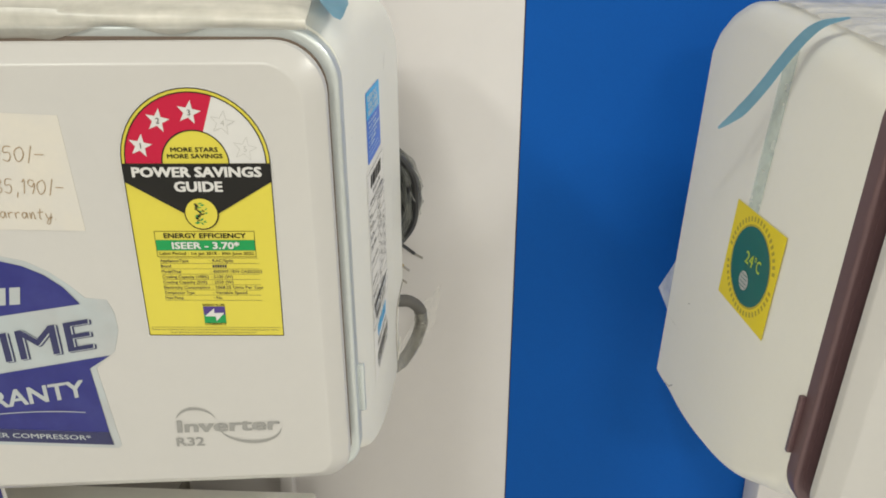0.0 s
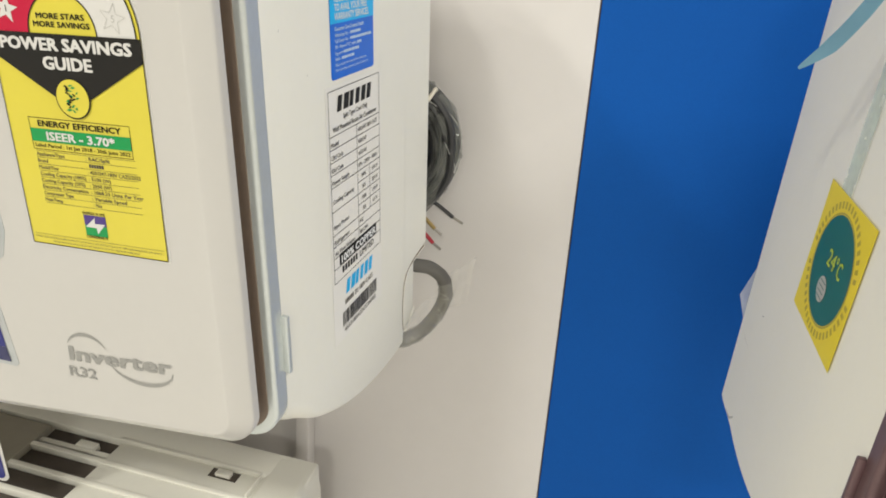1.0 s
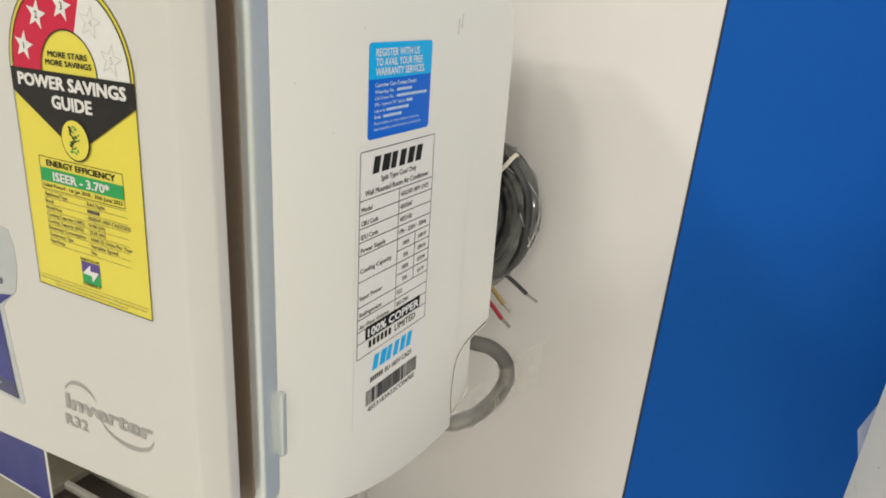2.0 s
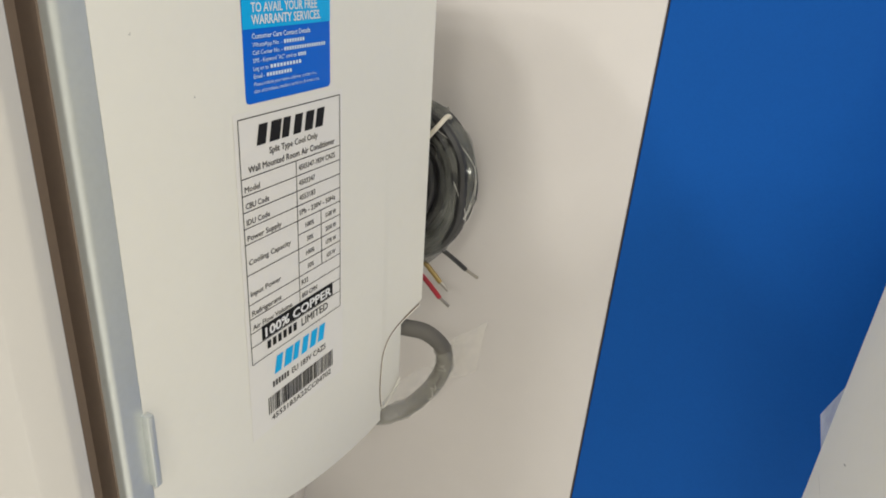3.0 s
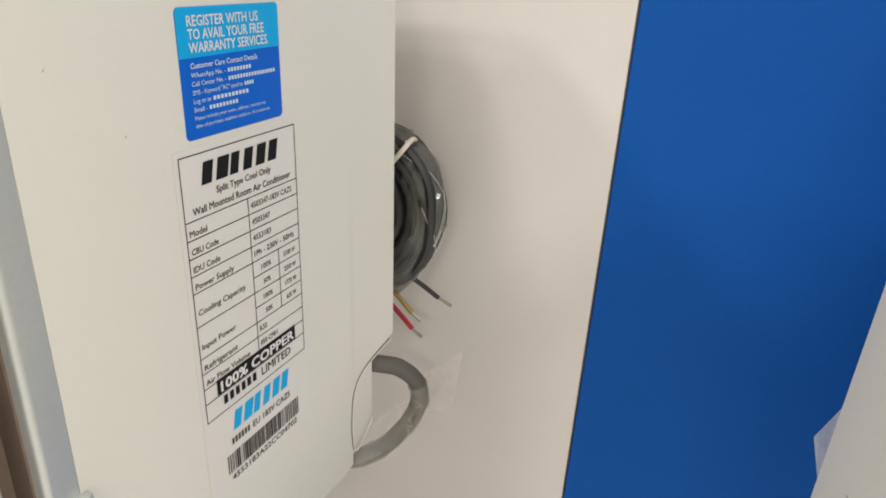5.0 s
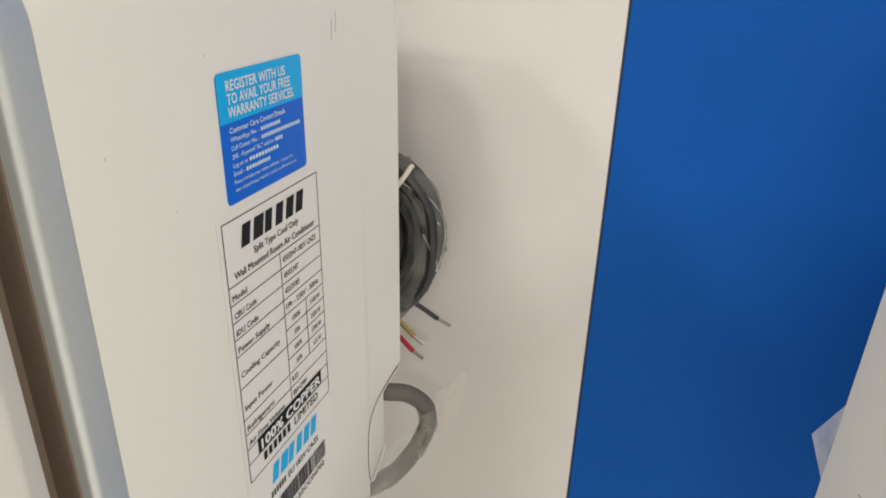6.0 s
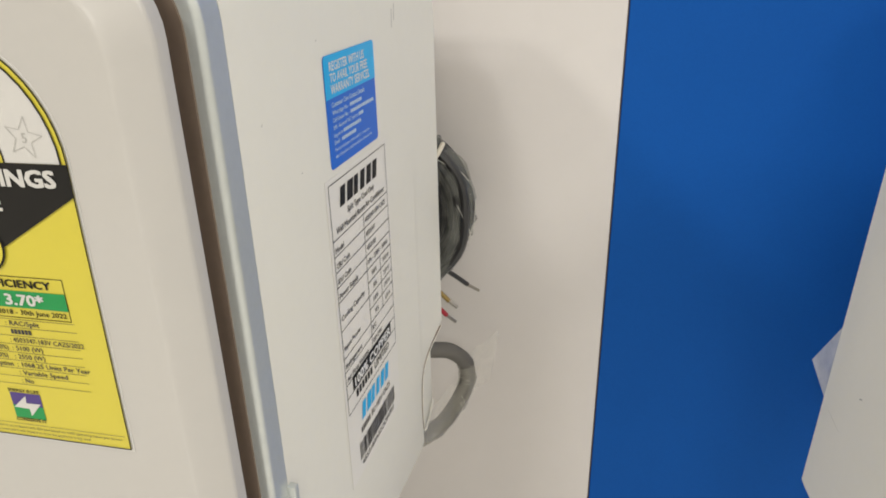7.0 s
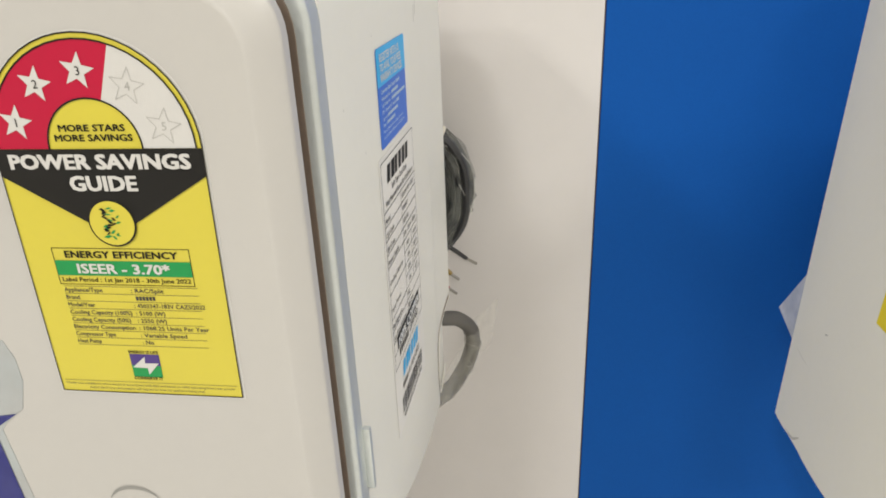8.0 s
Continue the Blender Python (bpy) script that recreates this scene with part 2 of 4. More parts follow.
def words(text, u, v, height, width=None, bold=0.0, shear=0.0, align="LEFT"):
    """Lettering in the built-in font: capitals height high, squeezed to width, its baseline's start (or middle) at u, v. bold: how far the strokes spread."""
    c = bpy.data.curves.new("lettering", "FONT")
    c.body, c.size, c.shear, c.resolution_u = text, 1.0, shear, 2
    ob = new("lettering", c)
    me = ob.evaluated_get(bpy.context.evaluated_depsgraph_get()).to_mesh()
    bm = bmesh.new()
    spread = ((0, 0), (1, 0.7), (-1, 0.7), (1, -0.7), (-1, -0.7)) if bold > 0.005 else ((0, 0),)
    for k, (du, dv) in enumerate(spread):
        first = len(bm.verts)
        bm.from_mesh(me)
        bm.verts.ensure_lookup_table()
        for p in bm.verts[first:]:
            p.co += Vector((du * bold, dv * bold, 0.00001 * k))
    ob.evaluated_get(bpy.context.evaluated_depsgraph_get()).to_mesh_clear()
    bpy.data.objects.remove(ob)
    bpy.data.curves.remove(c)
    xs = [p.co.x for p in bm.verts]
    lo, hi = min(xs), max(xs)
    sy = height / 0.70
    sx = width / (hi - lo) if width else sy
    w = sx * (hi - lo)
    start = u if align == "LEFT" else u - w / 2
    for p in bm.verts:
        p.co = Vector((start + (p.co.x - lo) * sx, v + p.co.y * sy, p.co.z))
    return bm


def bars(u, v, height, width, n, gap=0.25, slant=0.0):
    """Plain bars in place of a word."""
    step = width / n
    return join(*[flat([(u + i * step, v), (u + (i + 1 - gap) * step, v), (u + (i + 1 - gap) * step + slant, v + height), (u + i * step + slant, v + height)]) for i in range(n)])


def star(cu, cv, r, turn=90):
    return flat([(cu + (r if i % 2 == 0 else r * 0.42) * math.cos(radians(turn + 36 * i)), cv + (r if i % 2 == 0 else r * 0.42) * math.sin(radians(turn + 36 * i))) for i in range(10)])


def on_front(bm, lift, y=0.0):
    """Lays flat print (u = x, v = z) on a front face."""
    for p in bm.verts:
        p.co = Vector((p.co.x, y - lift - p.co.z, p.co.y))
    bmesh.ops.recalc_face_normals(bm, faces=bm.faces[:])
    for f in bm.faces:
        f.normal_update()
    return bm


def side_x(y, z=1.28):
    """How far out the side of a unit stands: it flares gently towards the wall and downwards."""
    return 0.0432 + 0.035 * (y - 0.12) - 0.022 * (z - 1.28) + 0.15 * max(0.0, y - 0.2) ** 2


def on_side(bm, lift):
    """Lays flat print (u = y, v = z) on the side of a unit."""
    for p in bm.verts:
        y = p.co.x
        p.co = Vector((side_x(y, p.co.y) + lift + p.co.z, y, p.co.y))
    return bm


def tube(points, r, n=10, closed=False, smooth_steps=6):
    """A round tube along a smooth line through the points."""
    P = [Vector(p) for p in points]
    line = []
    m = len(P)
    for i in range(m if closed else m - 1):
        p0, p1, p2, p3 = (P[(i - 1) % m], P[i], P[(i + 1) % m], P[(i + 2) % m]) if closed else (P[max(i - 1, 0)], P[i], P[i + 1], P[min(i + 2, m - 1)])
        for k in range(smooth_steps):
            t = k / smooth_steps
            line.append(0.5 * ((2 * p1) + (p2 - p0) * t + (2 * p0 - 5 * p1 + 4 * p2 - p3) * t * t + (3 * p1 - p0 - 3 * p2 + p3) * t ** 3))
    if not closed:
        line.append(P[-1])
    bm = bmesh.new()
    rings, side = [], None
    for i, p in enumerate(line):
        d = (line[(i + 1) % len(line)] - line[i - 1]) if closed else (line[min(i + 1, len(line) - 1)] - line[max(i - 1, 0)])
        d.normalize()
        if side is None:
            side = d.orthogonal().normalized()
        side = (side - d * side.dot(d)).normalized()
        other = d.cross(side)
        rings.append([bm.verts.new(p + r * (math.cos(2 * math.pi * j / n) * side + math.sin(2 * math.pi * j / n) * other)) for j in range(n)])
    pairs = list(zip(rings, rings[1:])) + ([(rings[-1], rings[0])] if closed else [])
    for a, b in pairs:
        for j in range(n):
            bm.faces.new((a[j], a[(j + 1) % n], b[(j + 1) % n], b[j]))
    if not closed:
        bm.faces.new(rings[0])
        bm.faces.new(rings[-1])
    bmesh.ops.recalc_face_normals(bm, faces=bm.faces[:])
    return bm


def mirrored(bm, about):
    for p in bm.verts:
        p.co.x = about - p.co.x
    bmesh.ops.reverse_faces(bm, faces=bm.faces[:])
    return bm


# ---- the wall and the room ----
def structure(name, bm, mat, label, category):
    return tagged(part(name, bm, mat, smooth=False), label=label, category=category, kind="structure")


SEAM_X, WALL_Y = 0.1922, 0.4152
structure("wall_north", box(-3.5, 3.5, WALL_Y + 0.004, WALL_Y + 0.15, 0, 2.9), M_ROOM, "painted wall behind the laminate display panels", "wall")
structure("wall_panel_white", box(-1.9, SEAM_X - 0.0014, WALL_Y - 0.008, WALL_Y + 0.003, 0.02, 2.6, 0.0008), M_WALL, "warm white laminate display panel on the wall", "wall panel")
structure("wall_panel_blue", box(SEAM_X, SEAM_X + 1.22, WALL_Y - 0.006, WALL_Y + 0.003, 0.02, 2.6, 0.0008), M_BLUE, "deep blue laminate display panel on the wall", "wall panel")
structure("wall_panel_edge", box(SEAM_X - 0.0013, SEAM_X - 0.0002, WALL_Y - 0.0065, WALL_Y + 0.003, 0.02, 2.6), M_EDGE, "thin dark seam between white and blue panels", "trim")
structure("floor", box(-3.5, 3.5, -5.2, WALL_Y + 0.15, -0.1, 0), M_FLOOR, "pale polished shop floor", "floor")
structure("ceiling", box(-3.5, 3.5, -5.2, WALL_Y + 0.15, 2.9, 3.0), M_ROOM, "plain white shop ceiling", "ceiling")
structure("wall_west", box(-3.6, -3.5, -5.2, WALL_Y + 0.15, 0, 2.9), M_ROOM, "plain off-white shop wall", "wall")
structure("wall_east", box(3.5, 3.6, -5.2, WALL_Y + 0.15, 0, 2.9), M_ROOM, "plain off-white shop wall", "wall")
structure("wall_south", box(-3.6, 3.6, -5.3, -5.2, 0, 2.9), M_ROOM, "plain off-white shop wall", "wall")


# ---- the hung units ----
def unit_shell(root, fix, trim, gap_mat, trim_label, notched=True):
    """The parts that the hung units share: front panel, gap, trim ring, body, clip, bracket. fix: turns a mesh to its place."""
    left = -0.86

    def tipped(bm):
        # the end of the front stands a little askew, further out towards the bottom
        if notched:
            for q in bm.verts:
                q.co.x -= 0.022 * (q.co.z - 1.25) * min(1.0, max(0.0, (q.co.x + 0.30) / 0.25))
        return bm

    # front panel: a rounded slab with a soft front edge
    def inward(x):
        return max(-0.28, abs(x + 0.41) - 0.41)

    def settled(pts, drop, slope):
        # the top edge, too, sinks a little towards the middle
        if not notched:
            return pts
        k = len(pts) // 4 if len(pts) == 44 else 11
        (xa, za), (xb, zb) = pts[k - 1], pts[k]
        pts = pts[:k] + [(xa + (xb - xa) * i / 24, za) for i in range(1, 24)] + pts[k:]
        return [(x, z + (drop + slope * inward(x)) * min(1.0, max(0.0, (z - 1.32) / 0.03))) for x, z in pts]

    def sagged(pts):
        # the lower edge hangs lowest in the middle of the panel and rises to both ends
        k = len(pts) * 3 // 4
        (xa, za), (xb, zb) = pts[k - 1], pts[k]
        pts = pts[:k] + [(xa + (xb - xa) * i / 24, za) for i in range(1, 24)] + pts[k:]
        if not notched:
            return pts
        return settled([(x, z + (0.0045 + 0.09 * inward(x)) * min(1.0, max(0.0, (1.125 - z) / 0.03))) for x, z in pts], -0.0015, 0.03)
    secs = []
    for y, inset in ((0.0175, 0.0012), (0.0165, 0.0), (0.0112, 0.0), (0.0100, 0.0003), (0.0090, 0.0010), (0.0012, 0.0100), (0.0005, 0.0109), (0.0001, 0.0117), (0.0, 0.0126)):
        secs.append((y, sagged(round_rect(left + inset, 0.0358 - inset, 1.0668 + inset, 1.3895 - inset, 0.031 - inset * 0.6, (0.020 if notched else 0.032) - inset * 0.6))))
    panel = part("front_panel", fix(tipped(loft(secs))), M_PANELSHADE, root, crease=24)
    inner = settled(round_rect(left + 0.012, 0.0240, 1.080, 1.378, 0.026, 0.014 if notched else 0.026), -0.003, 0.02)
    outer = settled(round_rect(left + 0.003, 0.0341, 1.0690, 1.3910, 0.032, 0.020 if notched else 0.031), -0.003, 0.02)
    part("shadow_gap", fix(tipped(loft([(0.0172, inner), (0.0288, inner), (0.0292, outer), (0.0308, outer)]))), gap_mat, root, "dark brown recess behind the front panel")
    ring = []
    for y, inset in ((0.0310, 0.0066), (0.0302, 0.0066), (0.0302, 0.0030), (0.0304, 0.0017), (0.0310, 0.0007), (0.0320, 0.0001), (0.0332, 0.0), (0.0440, 0.0), (0.0446, 0.0008)):
        ring.append((y, settled(round_rect(left - 0.004 + inset, 0.0405 - inset, 1.0615 + inset, 1.3975 - inset, 0.035 - inset * 0.6, (0.025 if notched else 0.036) - inset * 0.6), -0.003, 0.02)))
    part("trim_ring", fix(tipped(loft(ring))), trim, root, trim_label)

    def sec(y, zb, zt, rt, rb, shrink=0.0):
        rt = rt if notched else rt - 0.009 * min(1.0, y / 0.25)
        return (y, round_rect(left - 0.004 - (side_x(y) - 0.041) + shrink, side_x(y) - shrink, zb, zt - shrink, rt, rb))

    def smoothed(rows, steps=4):
        # fills in the sections between the given ones along a smooth curve
        out = []
        for i in range(len(rows) - 1):
            p0, p1, p2, p3 = (np.array(rows[max(0, min(len(rows) - 1, i + d))]) for d in (-1, 0, 1, 2))
            for k in range(steps):
                t = k / steps
                q = 0.5 * (2 * p1 + (p2 - p0) * t + (2 * p0 - 5 * p1 + 4 * p2 - p3) * t * t + (3 * p1 - p0 - 3 * p2 + p3) * t ** 3)
                q[0] = p1[0] + (p2[0] - p1[0]) * t
                out.append(tuple(float(c) for c in q))
        return out + [rows[-1]]

    def flared(bm):
        for q in bm.verts:
            if q.co.x > -0.4:
                f = min(1.0, max(0.0, (q.co.y - 0.0442) / 0.05))
                q.co.x += (side_x(q.co.y, q.co.z) - side_x(q.co.y)) * f - (0.022 * (q.co.z - 1.25) * (1 - f) if notched else 0)
        return bm
    # body, deeper towards the wall
    ys = [(0.0442, 1.0605, 1.3970, 0.035, 0.025 if notched else 0.034), (0.060, 1.0540, 1.4030, 0.036, 0.020), (0.090, 1.0365, 1.4065, 0.034, 0.010), (0.125, 1.0225, 1.4085, 0.033, 0.006), (0.16, 1.0130, 1.4090, 0.032, 0.004), (0.20, 1.0070, 1.4085, 0.032, 0.003), (0.235, 1.0050, 1.4080, 0.032, 0.003), (0.256, 1.0060, 1.4070, 0.032, 0.003)]
    tail = [(0.2555, 1.060, 1.4070, 0.032, 0.004), (0.262, 1.0740, 1.4065, 0.032, 0.004), (0.275, 1.0810, 1.404, 0.033, 0.004), (0.290, 1.0845, 1.398, 0.034, 0.004), (0.305, 1.0870, 1.388, 0.034, 0.004), (0.3125, 1.0885, 1.379, 0.034, 0.004), (0.3145, 1.0890, 1.374, 0.034, 0.004)]
    if notched:
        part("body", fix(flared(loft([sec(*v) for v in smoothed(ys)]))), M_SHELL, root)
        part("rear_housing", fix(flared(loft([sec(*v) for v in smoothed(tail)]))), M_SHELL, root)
        plate = loft([(0.2558, round_rect(0.030, 0.0, 1.014, 1.0830, 0.001, 0.001, 2)), (0.2860, round_rect(0.030, 0.0, 1.022, 1.0865, 0.001, 0.001, 2))])
        for q in plate.verts:
            q.co.x = side_x(q.co.y, q.co.z) - (0.0016 if q.co.x > 0.015 else 0.010)
        part("knockout_plate", fix(plate), M_SHELL, root, "recessed knockout plate at the pipe opening")
        rim = [(0.3110, 1.0885), (0.2850, 1.0850), (0.2680, 1.0795), (0.2590, 1.0690), (0.2562, 1.0540), (0.2555, 1.0380), (0.2570, 1.0240), (0.2605, 1.0180), (0.2700, 1.0215), (0.2840, 1.0330)]
        part("knockout_lip", fix(tube([(side_x(y, z) + 0.0002, y, z) for y, z in rim], 0.0007, 8)), M_SHELL, root, "pale plastic lip round the pipe opening")
        # dark tube in the score line, its colour standing for the groove's shade
        part("knockout_score_shade", fix(tube([(side_x(y, z) - 0.0001, y - 0.0011, z + 0.0006) for y, z in rim[:8]], 0.0006, 6)), M_GAP, root, "dark line for the shaded score round the opening")
    else:
        part("body", fix(flared(loft([sec(*v) for v in smoothed(ys)] + [sec(0.28, 1.0065, 1.4030, 0.033, 0.003), sec(0.295, 1.006, 1.396, 0.034, 0.003), sec(0.3080, 1.006, 1.385, 0.034, 0.003), sec(0.3140, 1.007, 1.374, 0.034, 0.003)]))), M_SHELL, root)
    part("cover_clip", fix(tipped(box(0.0390, 0.0447, 0.0428, 0.0470, 1.1085, 1.1500, 0.0010))), trim, root, "small clip on the side seam")
    # mounting bracket between the unit and the wall
    part("wall_bracket", fix(box(left + 0.15, -0.12, 0.305, 0.470, 1.30, 1.345, 0.002)), M_TIN, root, "metal hanging bracket behind the unit")
    return panel


def side_line(y0, z0, y1, z1, w):
    d = Vector((y1 - y0, z1 - z0)).normalized() * (w / 2)
    return flat([(y0 - d.y, z0 + d.x), (y0 + d.y, z0 - d.x), (y1 + d.y, z1 - d.x), (y1 - d.y, z1 + d.x)])


def energy_label(panel):
    """The yellow star-rating label: an arch over a tall yellow sheet."""
    x0, x1, zb, zs = -0.0898, 0.0002, 1.1985, 1.3172
    cx, r = (x0 + x1) / 2, (x1 - x0) / 2

    def tilted(bm):
        for q in bm.verts:
            q.co.z += (q.co.x - cx) * 0.030
        return bm
    arch = [(cx + (r + 0.0009) * math.cos(radians(a)), zs + (r + 0.0009) * math.sin(radians(a))) for a in range(0, 181, 5)]
    sheet = part("energy_label", tilted(on_front(flat(arch + [(x0 - 0.0012, zb - 0.0012), (x1 + 0.0012, zb - 0.0012)], 0.0003), 0.0)), M_WHITE, panel, "yellow star-rating label with three red stars")
    def put(name, bm, mat, lift, label=""):
        return part(name, tilted(on_front(bm, lift)), mat, sheet, label, smooth=False)
    inner = [(cx + r * math.cos(radians(a)), zs + r * math.sin(radians(a))) for a in range(0, 181, 4)]
    put("yellow_ground", flat(inner + [(x0, zb), (x1, zb)]), M_YELLOW, 0.0005)
    put("red_sector", disc(cx, zs, r * 0.945, 71, 180, r * 0.45), M_RED, 0.0007)
    put("white_sector", disc(cx, zs, r * 0.945, 0, 71, r * 0.45), M_WHITE, 0.0007)
    lines = [disc(cx, zs, r * 0.955, 0, 180, r * 0.94), disc(cx, zs, r * 0.458, 0, 180, r * 0.442), disc(cx, zs, r * 1.006, 0, 180, r * 0.993)]
    lines += [flat(rect(x0 - 0.0002, x0 + 0.0003, zb, zs)), flat(rect(x1 - 0.0003, x1 + 0.0002, zb, zs)), flat(rect(x0, x1, zb - 0.0002, zb + 0.0003))]
    put("outline", join(*lines), M_BLACK, 0.0009)
    stars, faint, digits = [], [], []
    for i, (a, rr) in enumerate(((161, 0.0338), (127, 0.0326), (91, 0.0308), (53, 0.0307), (16.2, 0.0318))):
        u, v = cx + rr * math.cos(radians(a)), zs + rr * math.sin(radians(a))
        if i < 3:
            stars.append(star(u, v, 0.0074, 78))
            digits.append(words(str(i + 1), u + 0.0002, v - 0.0017, 0.0034, align="CENTER"))
        else:
            for k in range(10):
                p = [(u + (0.0074 if j % 2 == 0 else 0.0031) * math.cos(radians(78 + 36 * j)), v + (0.0074 if j % 2 == 0 else 0.0031) * math.sin(radians(78 + 36 * j))) for j in (k, k + 1)]
                faint.append(side_line(p[0][0], p[0][1], p[1][0], p[1][1], 0.00025))
            faint.append(words(str(i + 1), u + 0.0002, v - 0.0017, 0.0034, align="CENTER"))
    for s in stars:
        put("star", s, M_WHITE, 0.0009)
    put("unlit_stars", join(*faint), M_PALE, 0.0009)
    put("star_digits", join(*digits), M_BLACK, 0.0011)
    put("slogan", join(words("MORE STARS", cx, zs + 0.0072, 0.0027, 0.0285, 0.022, align="CENTER"), words("MORE SAVINGS", cx, zs + 0.0032, 0.0027, 0.0335, 0.022, align="CENTER")), M_BLACK, 0.0009)
    put("black_band", flat([(x0, zs), (x1, zs), (x1, zs - 0.0115), (cx + 0.004, zs - 0.036), (cx - 0.004, zs - 0.036), (x0, zs - 0.0115)]), M_BLACK, 0.0010)
    put("title", join(words("POWER SAVINGS", cx, zs - 0.0082, 0.0060, 0.0790, 0.040, align="CENTER"), words("GUIDE", cx, zs - 0.0175, 0.0062, 0.0298, 0.040, align="CENTER")), M_WHITE, 0.0013)
    put("emblem_rim", disc(cx, zs - 0.0320, 0.0107), M_BLACK, 0.0012)
    put("emblem", disc(cx, zs - 0.0320, 0.0099), M_YELLOW, 0.0014)
    rnd = random.Random(12)
    leaves, strokes = [], []
    for i in range(26):
        u, v, a = cx + rnd.uniform(-0.0032, 0.0032), zs - 0.0252 - 0.00053 * i, rnd.uniform(-0.6, 0.6)
        d, e = rnd.uniform(0.0010, 0.0021), rnd.uniform(0.0004, 0.0008)
        (leaves if i % 5 in (0, 2) or i > 22 else strokes).append(flat([(u - d * math.cos(a), v - d * math.sin(a)), (u, v - e), (u + d * math.cos(a), v + d * math.sin(a)), (u, v + e)]))
    put("emblem_mark", join(*leaves), M_GREEN, 0.0016)
    put("emblem_stripes", join(*strokes), M_BLACK, 0.0017)
    bx0, bx1 = x0 + 0.0132, x0 + 0.0765
    put("table_box", join(*[flat(rect(bx0, bx1, zs - z - 0.0003, zs - z)) for z in (0.0438, 0.0612)], flat(rect(bx0, bx0 + 0.0003, zs - 0.0612, zs - 0.0438)), flat(rect(bx1 - 0.0003, bx1, zs - 0.0612, zs - 0.0438))), M_BLACK, 0.0007)
    put("green_bar", flat(rect(bx0 + 0.0003, bx1 - 0.0003, zs - 0.0570, zs - 0.0498)), M_GREEN, 0.0008)
    put("rating", words("ISEER - 3.70*", cx, zs - 0.0557, 0.0045, 0.0430, 0.030, align="CENTER"), M_WHITE, 0.0010)
    put("heading", join(words("ENERGY EFFICIENCY", cx, zs - 0.0484, 0.0032, 0.052, 0.026, align="CENTER"), words("Label Period : 1st Jan 2018 - 30th June 2022", cx, zs - 0.0600, 0.0021, 0.060, 0.009, align="CENTER")), M_BLACK, 0.0008)
    rows = (("Appliance/Type", ": RAC/Split"), ("Brand", None), ("Model/Year", ": 4503347-183V CAZS/2022"), ("Cooling Capacity (100%)", ": 5100 (W)"), ("Cooling Capacity (50%)", ": 2550 (W)"),
            ("Electricity Consumption", ": 1068.25 Units Per Year"), ("Compressor Type", ": Variable Speed"), ("Heat Pump", ": No"))
    print_bits = []
    for i, (a, b) in enumerate(rows):
        z = zs - 0.0651 - 0.00378 * i
        print_bits.append(words(a, bx0 + 0.0012, z, 0.0021, 0.0013 * len(a), 0.009))
        print_bits.append(words(b, bx0 + 0.0330, z, 0.0021, 0.00138 * len(b), 0.009) if b else bars(bx0 + 0.0345, z, 0.0020, 0.0095, 6))
        print_bits.append(flat(rect(bx0 + 0.0012, bx1 + 0.001, z - 0.0010, z - 0.0008)))
    print_bits.append(flat(rect(bx0 + 0.0012, bx1 + 0.001, zs - 0.0624, zs - 0.0622)))
    print_bits.append(flat(rect(x0 + 0.002, x1 - 0.002, zb + 0.0060, zb + 0.0062)))
    print_bits.append(words("*Under test conditions, when tested in accordance with ISO and based on 1600 operating hours per annum", x0 + 0.002, zb + 0.0038, 0.0012, 0.0845))
    print_bits.append(words("Actual electricity consumption will depend on how the appliance being used.", x0 + 0.014, zb + 0.0017, 0.0012, 0.0580))
    put("table_print", join(*print_bits), M_INK, 0.0008)
    lx, lz = cx + 0.0003, zs - 0.1032
    put("seal_purple", flat(rect(lx - 0.0072, lx + 0.0072, lz, lz + 0.0062)), M_PURPLE, 0.0007)
    put("seal_green", flat(rect(lx - 0.0072, lx + 0.0072, lz - 0.0062, lz)), M_GREEN, 0.0007)
    put("seal_bolt", flat([(lx - 0.0066, lz - 0.001), (lx + 0.0002, lz + 0.0050), (lx - 0.0002, lz + 0.0014), (lx + 0.0066, lz + 0.0016), (lx + 0.0008, lz - 0.0048), (lx + 0.0006, lz - 0.0012)]), M_WHITE, 0.0009)
    put("seal_words", join(words("ENERGY IS LIFE", lx, lz + 0.0068, 0.0014, 0.0145, 0.02, align="CENTER"), words("CONSERVE IT", lx, lz - 0.0076, 0.0016, 0.0145, 0.02, align="CENTER")), M_BLACK, 0.0009)


